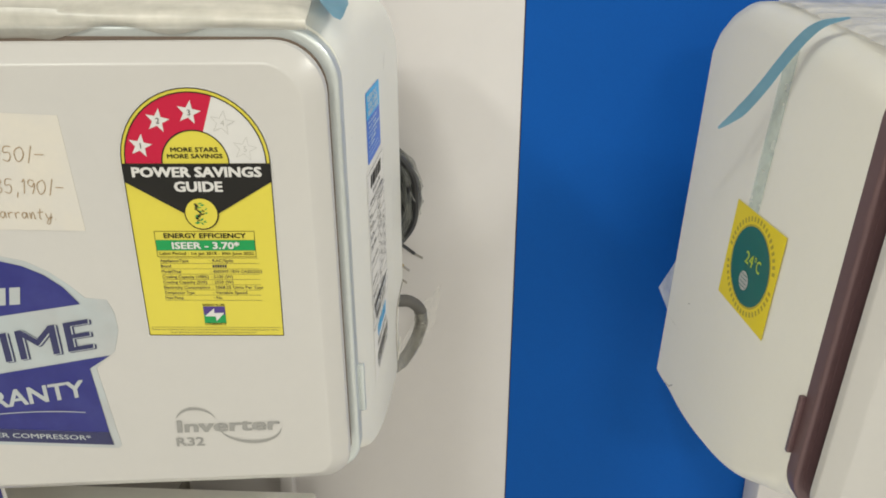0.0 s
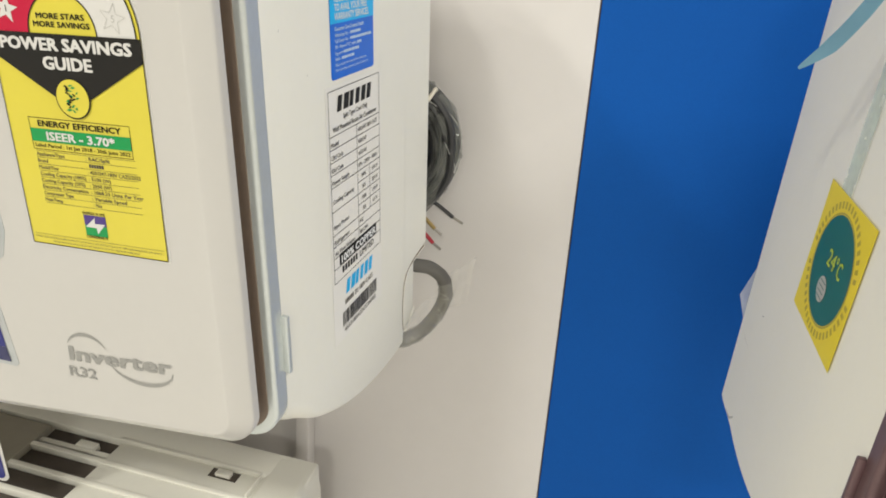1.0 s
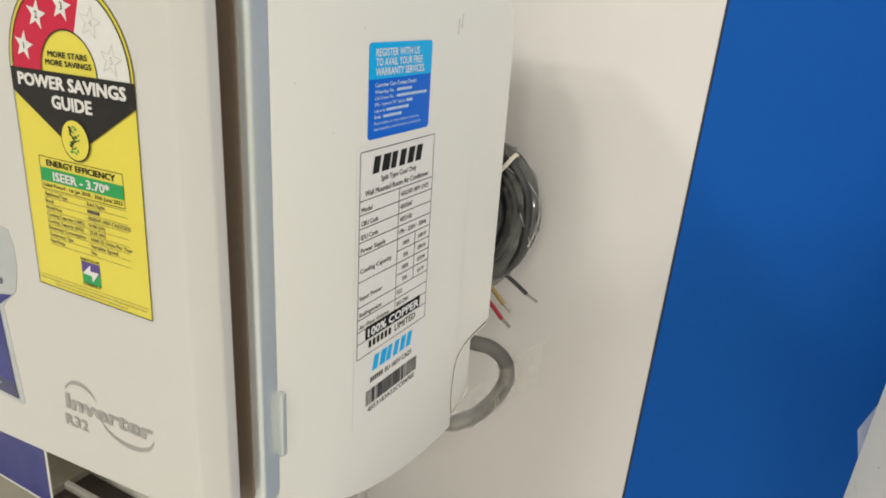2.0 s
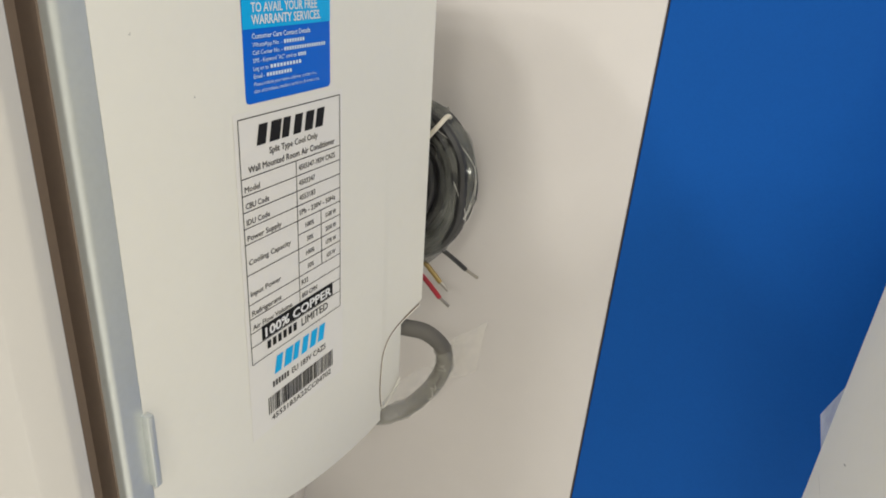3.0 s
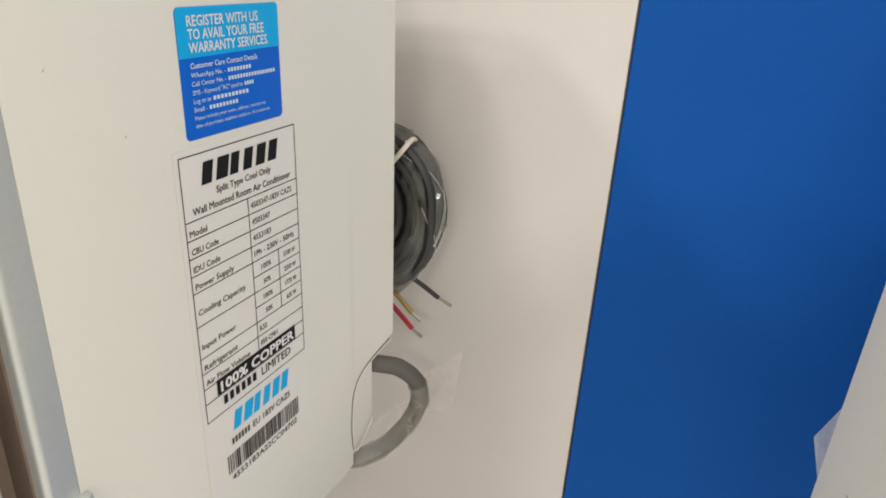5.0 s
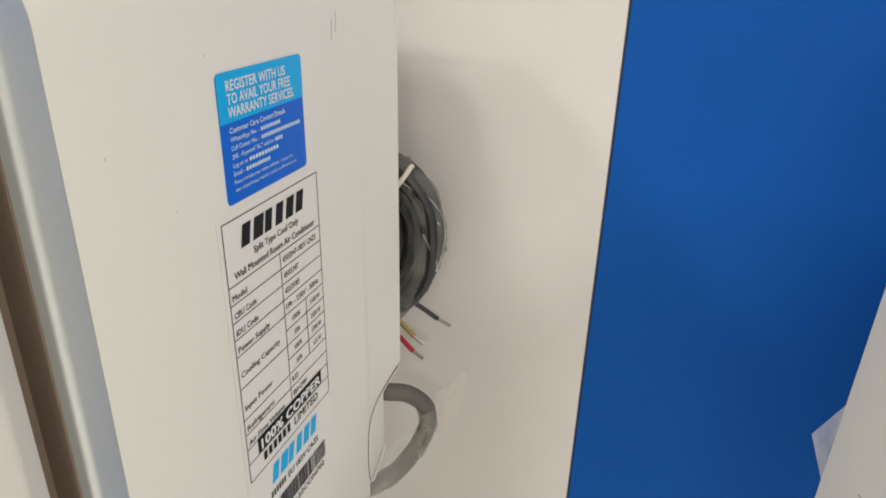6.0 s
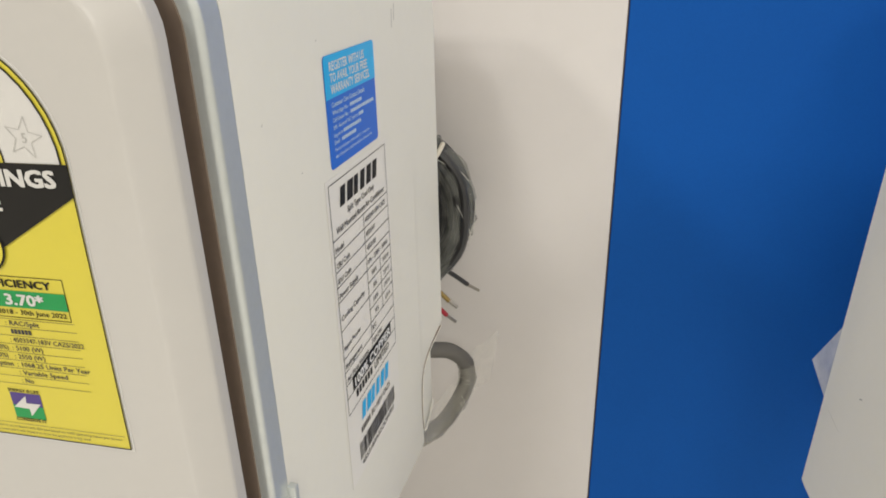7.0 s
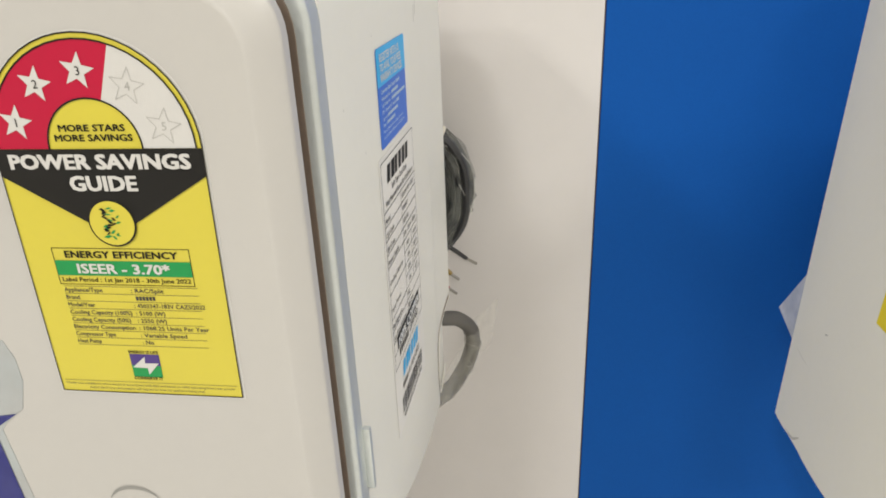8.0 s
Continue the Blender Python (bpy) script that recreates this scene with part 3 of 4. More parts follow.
def warranty_sticker(panel):
    """The die-cut foil sticker: dome, ribbon and block."""
    rim = [(-0.300, 1.1015), (-0.1265, 1.1015), (-0.1240, 1.1040), (-0.1310, 1.1690), (-0.1270, 1.1740), (-0.1160, 1.1830), (-0.1110, 1.2000), (-0.1115, 1.2130), (-0.1150, 1.2225), (-0.1290, 1.2235)]
    rim += [(-0.1385, 1.2330), (-0.1500, 1.2420), (-0.1640, 1.2490), (-0.1800, 1.2520), (-0.2000, 1.2530), (-0.2300, 1.2500), (-0.2600, 1.2420), (-0.2850, 1.2300), (-0.300, 1.2210)]
    s = part("warranty_sticker", on_front(flat(rim, 0.0003), 0.0), M_FOIL, panel, "blue and silver foil warranty sticker", smooth=False)

    def put(name, bm, mat, lift, label=""):
        return part(name, on_front(bm, lift), mat, s, label, smooth=False)
    put("dome", flat([(-0.297, 1.1870), (-0.1330, 1.2190), (-0.1420, 1.2310), (-0.1530, 1.2395), (-0.1660, 1.2455), (-0.1820, 1.2490), (-0.2000, 1.2500), (-0.2300, 1.2470), (-0.2580, 1.2390), (-0.2820, 1.2260), (-0.297, 1.2160)]), M_NAVY, 0.0006)
    put("block", flat([(-0.297, 1.1410), (-0.1200, 1.1800), (-0.1355, 1.1690), (-0.1310, 1.1155), (-0.297, 1.1155)]), M_NAVY, 0.0006)
    put("base_strip", flat([(-0.297, 1.1155), (-0.1310, 1.1155), (-0.1295, 1.1045), (-0.297, 1.1045)]), M_NAVYDEEP, 0.0007)

    def slanted(bm, u, rise):
        for q in bm.verts:
            q.co.y += (q.co.x - u) * rise
        return bm
    put("word_shadow", slanted(words("LIFETIME", -0.2922, 1.1852, 0.0225, 0.1645, 0.014), -0.1290, 0.215), M_NAVYDEEP, 0.0007)
    put("word_gap", slanted(words("LIFETIME", -0.2928, 1.1858, 0.0225, 0.1640, 0.012), -0.1290, 0.215), M_FOIL, 0.0008)
    put("word_lifetime", slanted(words("LIFETIME", -0.2932, 1.1862, 0.0225, 0.1635, 0.006), -0.1290, 0.215), M_NAVYDEEP, 0.0009)
    put("word_warranty", slanted(words("WARRANTY", -0.2600, 1.1465, 0.0135, 0.1180, 0.022), -0.1420, 0.195), M_FOIL, 0.0009)
    put("word_compressor", words("INVERTER COMPRESSOR*", -0.2420, 1.1085, 0.0040, 0.0970, 0.012), M_FOIL, 0.0010)
    put("maker_bars", slanted(join(*brand_blocks(-0.2300, 1.2180, 0.0125, 0.0600)), -0.1700, 0.10), M_FOIL, 0.0009)
    arc = [(-0.245 + 0.004 * i, 1.1230 + 0.0100 * math.sin(i / 25 * 1.75)) for i in range(26)]
    put("swoosh", flat(arc + [(u, v - 0.0007) for u, v in reversed(arc)]), M_FOIL, 0.0009)


PEN = {"0": "5,10 1,8 0,4 2,0 5,1 7,5 6,9 4,10", "1": "2,8 4,10 3,0", "3": "1,9 4,10 6,8 3,5 6,3 4,0 0,1", "4": "3,10 0,4 7,4|5,7 5,0", "5": "7,10 2,10 1,6 5,6 6,3 4,0 0,1", "9": "6,9 2,10 1,7 4,5 6,8 6,5 4,0", "/": "1,-1 4,11",
       "-": "0,5 7,5", ",": "2,1 1,-3", ".": "1,0 1.6,0.4", "W": "0,8 2,0 4,7 6,0 9,9", "a": "5,5 2,6 0,3 2,0 4,2 5,6 6,0", "r": "0,6 1,0|1,4 3,6 5,5", "n": "0,6 1,0 2,5 4,6 5,0 6,1", "t": "3,10 2,1 4,0|0,6 6,7", "y": "0,6 2,1 5,2|6,6 4,-4 1,-4 3,0 7,2",
       "m": "0,6 0,0 2,5 3,5 3,0 5,5 7,5 7,0", "s": "5,6 1,5 4,2 3,0 0,0"}


def penned(text, u, v, height, width):
    """Hand-written strokes: narrow flat ribbons along smoothed pen lines."""
    cells, x = [], 0.0
    for ch in text:
        lines = [[tuple(map(float, q.split(","))) for q in line.split()] for line in PEN[ch].split("|")]
        cells.append((x, lines))
        x += max(q[0] for line in lines for q in line) + 2.2
    sx, sy, out = width / x, height / 10, []
    for x0, lines in cells:
        for line in lines:
            P = [Vector((u + (x0 + a + 0.12 * b) * sx, v + b * sy)) for a, b in line]
            fine = []
            for i in range(len(P) - 1):
                p0, p1, p2, p3 = P[max(i - 1, 0)], P[i], P[i + 1], P[min(i + 2, len(P) - 1)]
                for k in range(5):
                    t = k / 5
                    fine.append(0.5 * ((2 * p1) + (p2 - p0) * t + (2 * p0 - 5 * p1 + 4 * p2 - p3) * t * t + (3 * p1 - p0 - 3 * p2 + p3) * t ** 3))
            fine.append(P[-1])
            for a, b in zip(fine, fine[1:]):
                if (b - a).length > 1e-5:
                    out.append(side_line(a.x, a.y, b.x, b.y, 0.00054))
    return join(*out)


def price_note(panel):
    """A hand-written slip of paper, taped on."""
    s = part("price_note", on_front(flat([(-0.285, 1.2690), (-0.1200, 1.2712), (-0.1235, 1.3440), (-0.290, 1.3475)], 0.0003), 0.0), M_PAPER, panel, "white paper slip with hand-written price", smooth=False)
    part("handwriting", on_front(join(*[penned(t, u, v, h, w) for t, u, v, h, w in (("ams", -0.2080, 1.3355, 0.0062, 0.0245), ("41,950/-", -0.1840, 1.3155, 0.0090, 0.0490), ("-35,190/-", -0.1780, 1.2950, 0.0090, 0.0510), ("Warranty.", -0.1785, 1.2785, 0.0068, 0.0430))]), 0.0006), M_PEN, s, smooth=False)


def inverter_logo(panel):
    bits = [words("Inverter", -0.0820, 1.1172, 0.0100, 0.0745, 0.034, 0.04), words("R32", -0.0838, 1.1050, 0.0074, 0.0205, 0.020)]
    for lettering in bits:
        for q in lettering.verts:
            q.co.y += (q.co.x + 0.0812) * 0.075
    def swoosh(cu, cv, ru, rv, a0, a1, fat):
        out, inn = [], []
        for i in range(25):
            f = i / 24
            a = radians(a0 + (a1 - a0) * f)
            w = fat * math.sin(math.pi * min(1, max(0.0, f * 0.93 + 0.05)))
            out.append((cu + ru * math.cos(a), cv + rv * math.sin(a)))
            inn.append((cu + (ru - w) * math.cos(a), cv + (rv - w) * math.sin(a)))
        return flat(out + inn[::-1])
    bits.append(swoosh(-0.0672, 1.1265, 0.0146, 0.0125, 165, 20, 0.0022))
    bits.append(swoosh(-0.0295, 1.1240, 0.0225, 0.0145, 200, 358, 0.0026))
    part("inverter_logo", on_front(join(*bits), 0.0004), M_LOGO, panel, "grey printed lettering on the front panel", smooth=False)


def register_sticker(root):
    y0, y1, z0, z1 = 0.1234, 0.1922, 1.2815, 1.3372
    pts = round_rect(y0, y1, z0, z1, 0.0025, 0.0025, 4)
    s = part("service_sticker", on_side(flat(pts, 0.0002), 0.0002), M_ROYAL, root, "cyan and blue service sticker", smooth=False)
    def put(name, bm, mat, lift):
        return part(name, on_side(bm, lift), mat, s, smooth=False)
    zm = 1.3165
    put("cyan_half", flat([p for p in pts if p[1] > zm] + [(y0, zm), (y1, zm)]), M_CYAN, 0.0006)
    u = y0 + 0.0060
    put("headline", join(words("REGISTER WITH US", u, 1.3295, 0.0044, 0.047, 0.016), words("TO AVAIL YOUR FREE", u, 1.3240, 0.0044, 0.051, 0.016), words("WARRANTY SERVICES.", u, 1.3185, 0.0044, 0.054, 0.016)), M_BRIGHT, 0.0008)
    rows = [words("Customer Care Contact Details", u, 1.3120, 0.0024, 0.045, 0.014)]
    for i, (a, wa, n, wb) in enumerate((("WhatsApp No. -", 0.022, 8, 0.017), ("Call Center No. -", 0.022, 17, 0.035), ("SMS - Keyword \"AC\" send to", 0.033, 4, 0.007), ("Log on to", 0.011, 10, 0.025), ("Email -", 0.008, 9, 0.020))):
        z = 1.3082 - 0.0037 * i
        rows += [words(a, u, z, 0.0021, wa, 0.006), bars(u + wa + 0.0015, z, 0.0018, wb, n, 0.3)]
    rows += [words("Please include your name, address, contact no.,", u, 1.2898, 0.0018, 0.050, 0.004), words("date of purchase, machine serial no. & invoice no.", u, 1.2864, 0.0018, 0.0525, 0.004)]
    put("small_print", join(*rows), M_SKYTEXT, 0.0006)


def brand_blocks(u, v, h, w):
    """The maker's mark as plain slanted blocks."""
    step, sl = w / 6, 0.22 * h
    wide = (0.70, 0.84, 0.62, 0.68, 0.74, 0.72)
    return [flat([(u + i * step, v), (u + (i + f) * step, v), (u + (i + f) * step + sl, v + h), (u + i * step + sl, v + h)]) for i, f in enumerate(wide)]


def rating_plate(root):
    y0, y1, z0, z1 = 0.1165, 0.2012, 1.1392, 1.2752
    s = part("rating_plate", on_side(flat([(y0 - 0.003, z1 + 0.003), (y1 + 0.003, z1 + 0.003), (y1 + 0.003, 1.0855), (y0 - 0.003, 1.0855)], 0.0001), 0.0002), M_LABEL, root, "white printed rating plate with a barcode", smooth=False)

    def put(name, bm, mat, lift, label=""):
        return part(name, on_side(bm, lift), mat, s, label, smooth=False)
    w, mid = 0.00048, (y0 + y1) / 2
    top = 1.2452
    row = (top - z0) / 12
    zr = [top - row * i for i in range(13)]
    c1, c2 = y0 + 0.0432, y0 + 0.0652
    lines = [side_line(y0, z1, y1, z1, w), side_line(y0, z0, y0, z1, w), side_line(y1, z0, y1, z1, w)]
    zr[12] -= 0.0022
    lines[1:] = [side_line(y, zr[12], y, z1, w) for y in (y0, y1)]
    for i, z in enumerate(zr):
        lines.append(side_line(c1 if i in (5, 7) else y0, z, y1, z, w))
    lines += [side_line(c1, zr[10], c1, top, w), side_line(c2, zr[8], c2, zr[4], w)]
    for rule in lines:
        put("table_rule", rule, M_BLACK, 0.0006)
    text = [words("Split Type Cool Only", mid, 1.2542, 0.0034, 0.041, 0.012, align="CENTER"), words("Wall Mounted Room Air Conditioner", mid, 1.2475, 0.0035, 0.074, 0.012, align="CENTER")]
    for z, a in ((zr[1], "Model"), (zr[2], "CBU Code"), (zr[3], "IDU Code"), (zr[4], "Power Supply"), (zr[6] + 0.004, "Cooling Capacity"), (zr[8] + 0.003, "Input Power"), (zr[9], "Refrigerant"), (zr[10], "Air Flow Volume")):
        text.append(words(a, y0 + 0.002, z + 0.0016, 0.0031, min(0.0345, 0.00225 * len(a)), 0.010))
    for i, b in ((1, "4503347-183V CAZS"), (2, "4503347"), (3, "4553183"), (4, "1Ph - 230V - 50Hz"), (9, "R32"), (10, "850 CMH")):
        text.append(words(b, c1 + 0.002, zr[i] + 0.0028, 0.0031, min(0.0345, 0.0021 * len(b)), 0.010))
    for i, a, b in ((5, "100%", "5100 W"), (6, "50%", "2550 W"), (7, "100%", "1770 W"), (8, "50%", "635 W")):
        text.append(words(a, (c1 + c2) / 2, zr[i] + 0.0026, 0.0029, 0.0020 * len(a), 0.010, align="CENTER"))
        text.append(words(b, (c2 + y1) / 2, zr[i] + 0.0026, 0.0029, 0.0018 * len(b), 0.010, align="CENTER"))
    put("table_print", join(*text), M_INK, 0.0006)
    for block in brand_blocks(y0 + 0.0125, 1.2602, 0.0105, 0.0580):
        put("mark_block", block, M_BLACK, 0.0006)
    put("copper_box", flat(rect(y0 + 0.0090, y1 - 0.0085, zr[11] + 0.0004, zr[10] + 0.0008)), M_BLACK, 0.0006)
    put("copper_words", words("100% COPPER", mid + 0.0005, zr[11] + 0.0018, 0.0058, 0.0630, 0.030, align="CENTER"), M_BRIGHT, 0.0009)
    put("company_line", join(bars(y0 + 0.0130, z0 + 0.0018, 0.0052, 0.0280, 6, 0.35), words("LIMITED", y0 + 0.0440, z0 + 0.0018, 0.0052, 0.0270, 0.008)), M_BLACK, 0.0006)
    for block in brand_blocks(0.1345, 1.1212, 0.0112, 0.0500):
        put("cyan_mark_block", block, M_CYAN, 0.0006)
    put("serial_words", join(bars(0.1325, 1.1130, 0.0040, 0.0155, 6, 0.35), words("EU 183V CAZS", 0.1500, 1.1130, 0.0040, 0.0345, 0.012)), M_INK, 0.0006)
    rnd = random.Random(5)
    u, code = 0.1278, []
    while u < 0.1925:
        t = rnd.choice((0.0004, 0.0004, 0.0008, 0.0012))
        code.append(flat(rect(u, u + t, 1.0960, 1.1080)))
        u += t + rnd.choice((0.0004, 0.0005, 0.0009))
    put("barcode", join(*code), M_BLACK, 0.0006)
    put("serial_number", words("4553183A22CC04702", 0.1300, 1.0905, 0.0038, 0.0600, 0.012), M_INK, 0.0006)


same_place = lambda bm: bm


def other_side(bm):
    """The second unit faces the first: mirrored, a little taller and deeper."""
    for q in bm.verts:
        if q.co.z < 1.25:
            q.co.z = 1.25 - (1.25 - q.co.z) * 1.078
        if q.co.y > 0.25:
            q.co.y -= max(0.0, 1.2 - q.co.z) * 0.065 * min(1.0, (q.co.y - 0.25) / 0.05)
        if q.co.z > 1.30:
            q.co.z -= 0.022 * min(1.0, max(0.0, (0.30 - q.co.y) / 0.26)) * (q.co.z - 1.30) / 0.1
        if q.co.y < 0.16 and q.co.z < 1.1:
            q.co.z -= 0.006 * min(1.0, (0.16 - q.co.y) / 0.07)
        if q.co.y < 0.09:
            q.co.y -= 0.0135 * min(1.0, (0.09 - q.co.y) / 0.043)
    return mirrored(bm, 0.4145)


unit = thing("air_conditioner", (-0.41, 0.16, 0.987), label="white split air conditioner covered in stickers, hung on the wall", category="air conditioner", group="hung air conditioners")
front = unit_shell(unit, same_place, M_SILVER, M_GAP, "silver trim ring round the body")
energy_label(front)
warranty_sticker(front)
price_note(front)
inverter_logo(front)
register_sticker(unit)
for marks in ([(0.2255, 1.3400), (0.2265, 1.3398), (0.2275, 1.3500), (0.2262, 1.3510)], [(0.2300, 1.3440), (0.2312, 1.3438), (0.2325, 1.3540), (0.2312, 1.3530)],
              [(0.060, 1.3190), (0.0612, 1.3186), (0.0614, 1.3202)], [(0.0905, 1.2900), (0.0917, 1.2898), (0.0913, 1.2912)], [(0.118, 1.345), (0.1190, 1.3446), (0.1187, 1.3462)]):
    part("scuff", on_side(flat(marks), 0.0003), M_SCUFF, unit, "grey scuff on the plastic", smooth=False)
rating_plate(unit)

unit_b = thing("air_conditioner", (0.83, 0.16, 0.987), label="white split air conditioner with mauve trim, hung over blue panel", category="air conditioner", group="hung air conditioners")
unit_shell(unit_b, other_side, M_MAUVE, M_MAUVE, "mauve brown trim ring round the body", False)
for marks in ([(0.2545, 1.1005), (0.2505, 1.1022), (0.2507, 1.1032), (0.2545, 1.1018)], [(0.2796, 0.9915), (0.2693, 0.9905), (0.2601, 0.9922), (0.2515, 1.0003), (0.2520, 1.0018), (0.2608, 0.9945), (0.2693, 0.9922)],
              [(0.2929, 1.0652), (0.2800, 1.0633), (0.2652, 1.0621), (0.2800, 1.0638)]):
    part("scuff", mirrored(on_side(flat(marks), 0.0004), 0.4145), M_SCUFF, unit_b, "grey scuff on the plastic", smooth=False)


def square_sticker(root):
    """The yellow square with a green roundel on the second unit's side."""
    y0, y1, z0, z1 = 0.1018, 0.1950, 1.1470, 1.2385
    s = part("temperature_sticker", mirrored(on_side(flat(rect(y0, y1, z0, z1), 0.0002), 0.0006), 0.4145), M_STICKY, root, "yellow square sticker with a green roundel", smooth=False)
    cy, cz = (y0 + y1) / 2, (z0 + z1) / 2
    def flip(bm):
        # print reads from the room, so it runs from the wall outwards on this side
        for p in bm.verts:
            p.co.x = 2 * cy - p.co.x
        return bm
    def put(name, bm, mat, lift):
        return part(name, mirrored(on_side(flip(bm), lift + 0.0004), 0.4145), mat, s, smooth=False)
    put("roundel", disc(cy, cz, 0.0352), M_TEAL, 0.0005)
    put("roundel_ring", disc(cy, cz, 0.0368, 0, 360, 0.0356), M_GOLD, 0.0005)
    ring = []
    for k in range(46):
        if k % 23 in (0, 1):
            continue
        a = radians(k * 360 / 46)
        ring.append(flat([(cy + (0.0392 + dr) * math.cos(a + da), cz + (0.0392 + dr) * math.sin(a + da)) for dr, da in ((0, -0.035), (0.0045, -0.035), (0.0045, 0.035), (0, 0.035))]))
    put("ring_lettering", join(*ring), M_GOLD, 0.0005)
    put("roundel_words", join(words("24", cy - 0.002, cz + 0.001, 0.0110, 0.0150, 0.01, align="CENTER"), words("°C", cy + 0.013, cz + 0.001, 0.0110, 0.0120, 0.01, align="CENTER")), M_LIME, 0.0008)
    put("roundel_globe", disc(cy - 0.004, cz - 0.0150, 0.0085), M_PALE, 0.0008)
    put("globe_lines", join(*[flat(rect(cy - 0.010, cy + 0.002, cz - 0.0205 + 0.0035 * i, cz - 0.0198 + 0.0035 * i)) for i in range(4)]), M_TEAL, 0.0010)


square_sticker(unit_b)


# ---- the unit hung lower down ----
def lower_unit():
    root = thing("air_conditioner", (-0.45, 0.15, 0.50), label="white split air conditioner with open top grille, hung lower", category="air conditioner", group="hung air conditioners")
    root.matrix_world = LEAN @ Matrix.Translation((-0.452, 0.145, 0.510))
    top, right = 0.790, -0.050
    secs = []
    for y, drop in ((0.012, 0.030), (0.020, 0.014), (0.035, 0.006), (0.060, 0.003)):
        secs.append((y, round_rect(-0.93, right - 0.004, 0.52, top - drop - 0.012, 0.022, 0.02)))
    secs += [(0.10, round_rect(-0.93, right, 0.505, top - 0.012, 0.022, 0.02)), (0.29, round_rect(-0.93, right, 0.50, top - 0.012, 0.022, 0.02))]
    part("body", loft(secs), M_SHELL, root)
    # top cover: a frame round the grille bay, two solid covers beside it
    part("rear_rail", box(-0.925, right - 0.001, 0.252, 0.292, top - 0.020, top, 0.004), M_SHELL, root)
    part("front_rail", box(-0.925, right - 0.001, 0.050, 0.086, top - 0.020, top - 0.001, 0.004), M_SHELL, root)
    part("top_cover", box(-0.291, right - 0.002, 0.084, 0.254, top - 0.016, top - 0.004, 0.003), M_SHELL, root)
    part("top_cover", box(-0.925, -0.387, 0.084, 0.248, top - 0.016, top - 0.001, 0.002), M_BEIGE, root, "dull beige plate beside the grille")
    part("filter_mesh", box(-0.388, -0.290, 0.084, 0.254, top - 0.013, top - 0.0105), M_DARK, root, "dark brown filter mesh under the grille")
    for y in (0.2165, 0.1835, 0.1500, 0.1165):
        part("grille_rib", box(-0.3875, -0.106, y - 0.0034, y + 0.0034, top - 0.011, top - 0.0015, 0.0015), M_SHELL, root)
    part("end_cap", box(-0.1045, right + 0.001, 0.040, 0.2925, top - 0.060, top + 0.0004, 0.010, 4), M_SHELL, root)
    part("cover_edge", box(-0.292, -0.106, 0.2515, 0.2560, top - 0.006, top + 0.0012, 0.001), M_SHELL, root)
    part("cover_edge", box(-0.1075, -0.1045, 0.2180, 0.2560, top - 0.006, top + 0.0010, 0.001), M_SHELL, root)
    # no hollow here: a dark plate paints the shade of the latch recess
    part("latch_well_shade", box(-0.1640, -0.1290, 0.2355, 0.2490, top - 0.0045, top - 0.0035), M_DARK, root, "flat dark plate standing for the latch's shaded recess")
    part("latch_tab", box(-0.1560, -0.1370, 0.2375, 0.2460, top - 0.004, top + 0.0005, 0.001), M_SHELL, root)
    part("latch_tab", box(-0.338, -0.312, 0.2290, 0.2400, top - 0.011, top - 0.002, 0.001), M_SHELL, root)
    part("filter_edge", box(-0.388, -0.292, 0.2255, 0.2325, top - 0.0105, top - 0.0060, 0.001), M_SHELL, root)
    part("wall_bracket", box(-0.75, -0.25, 0.285, 0.400, 0.70, 0.745, 0.002), M_TIN, root, "metal hanging bracket behind the unit")


lower_unit()


# ---- conduit, card, cables, film and tape ----
def conduit():
    bm = box(-0.122, -0.104, WALL_Y - 0.030, WALL_Y - 0.0082, 0.70, 1.10, 0.003)
    tagged(part("cable_trunking", bm, M_WALL), label="white plastic cable trunking running up the wall", category="cable trunking")


conduit()


def wide_trunking():
    bm = box(0.525, 0.640, WALL_Y - 0.048, WALL_Y - 0.0062, 0.02, 0.985, 0.003)
    tagged(part("cable_trunking", bm, M_WALL), label="wide white trunking on the blue panel below a unit", category="cable trunking")


wide_trunking()


def blue_card():
    root = thing("hanging_card", (-0.45, 0.12, 0.835), label="dark blue glossy card with a white rim", category="card")
    part("card", on_front(flat(round_rect(-0.520, -0.3180, 0.8380, 1.02, 0.006, 0.010, 5), 0.0006), 0.0, 0.12), M_WHITE, root, smooth=False)
    part("print", on_front(flat(round_rect(-0.517, -0.3215, 0.8415, 1.017, 0.005, 0.008, 5)), 0.0010, 0.12), M_NAVY, root, smooth=False)


blue_card()


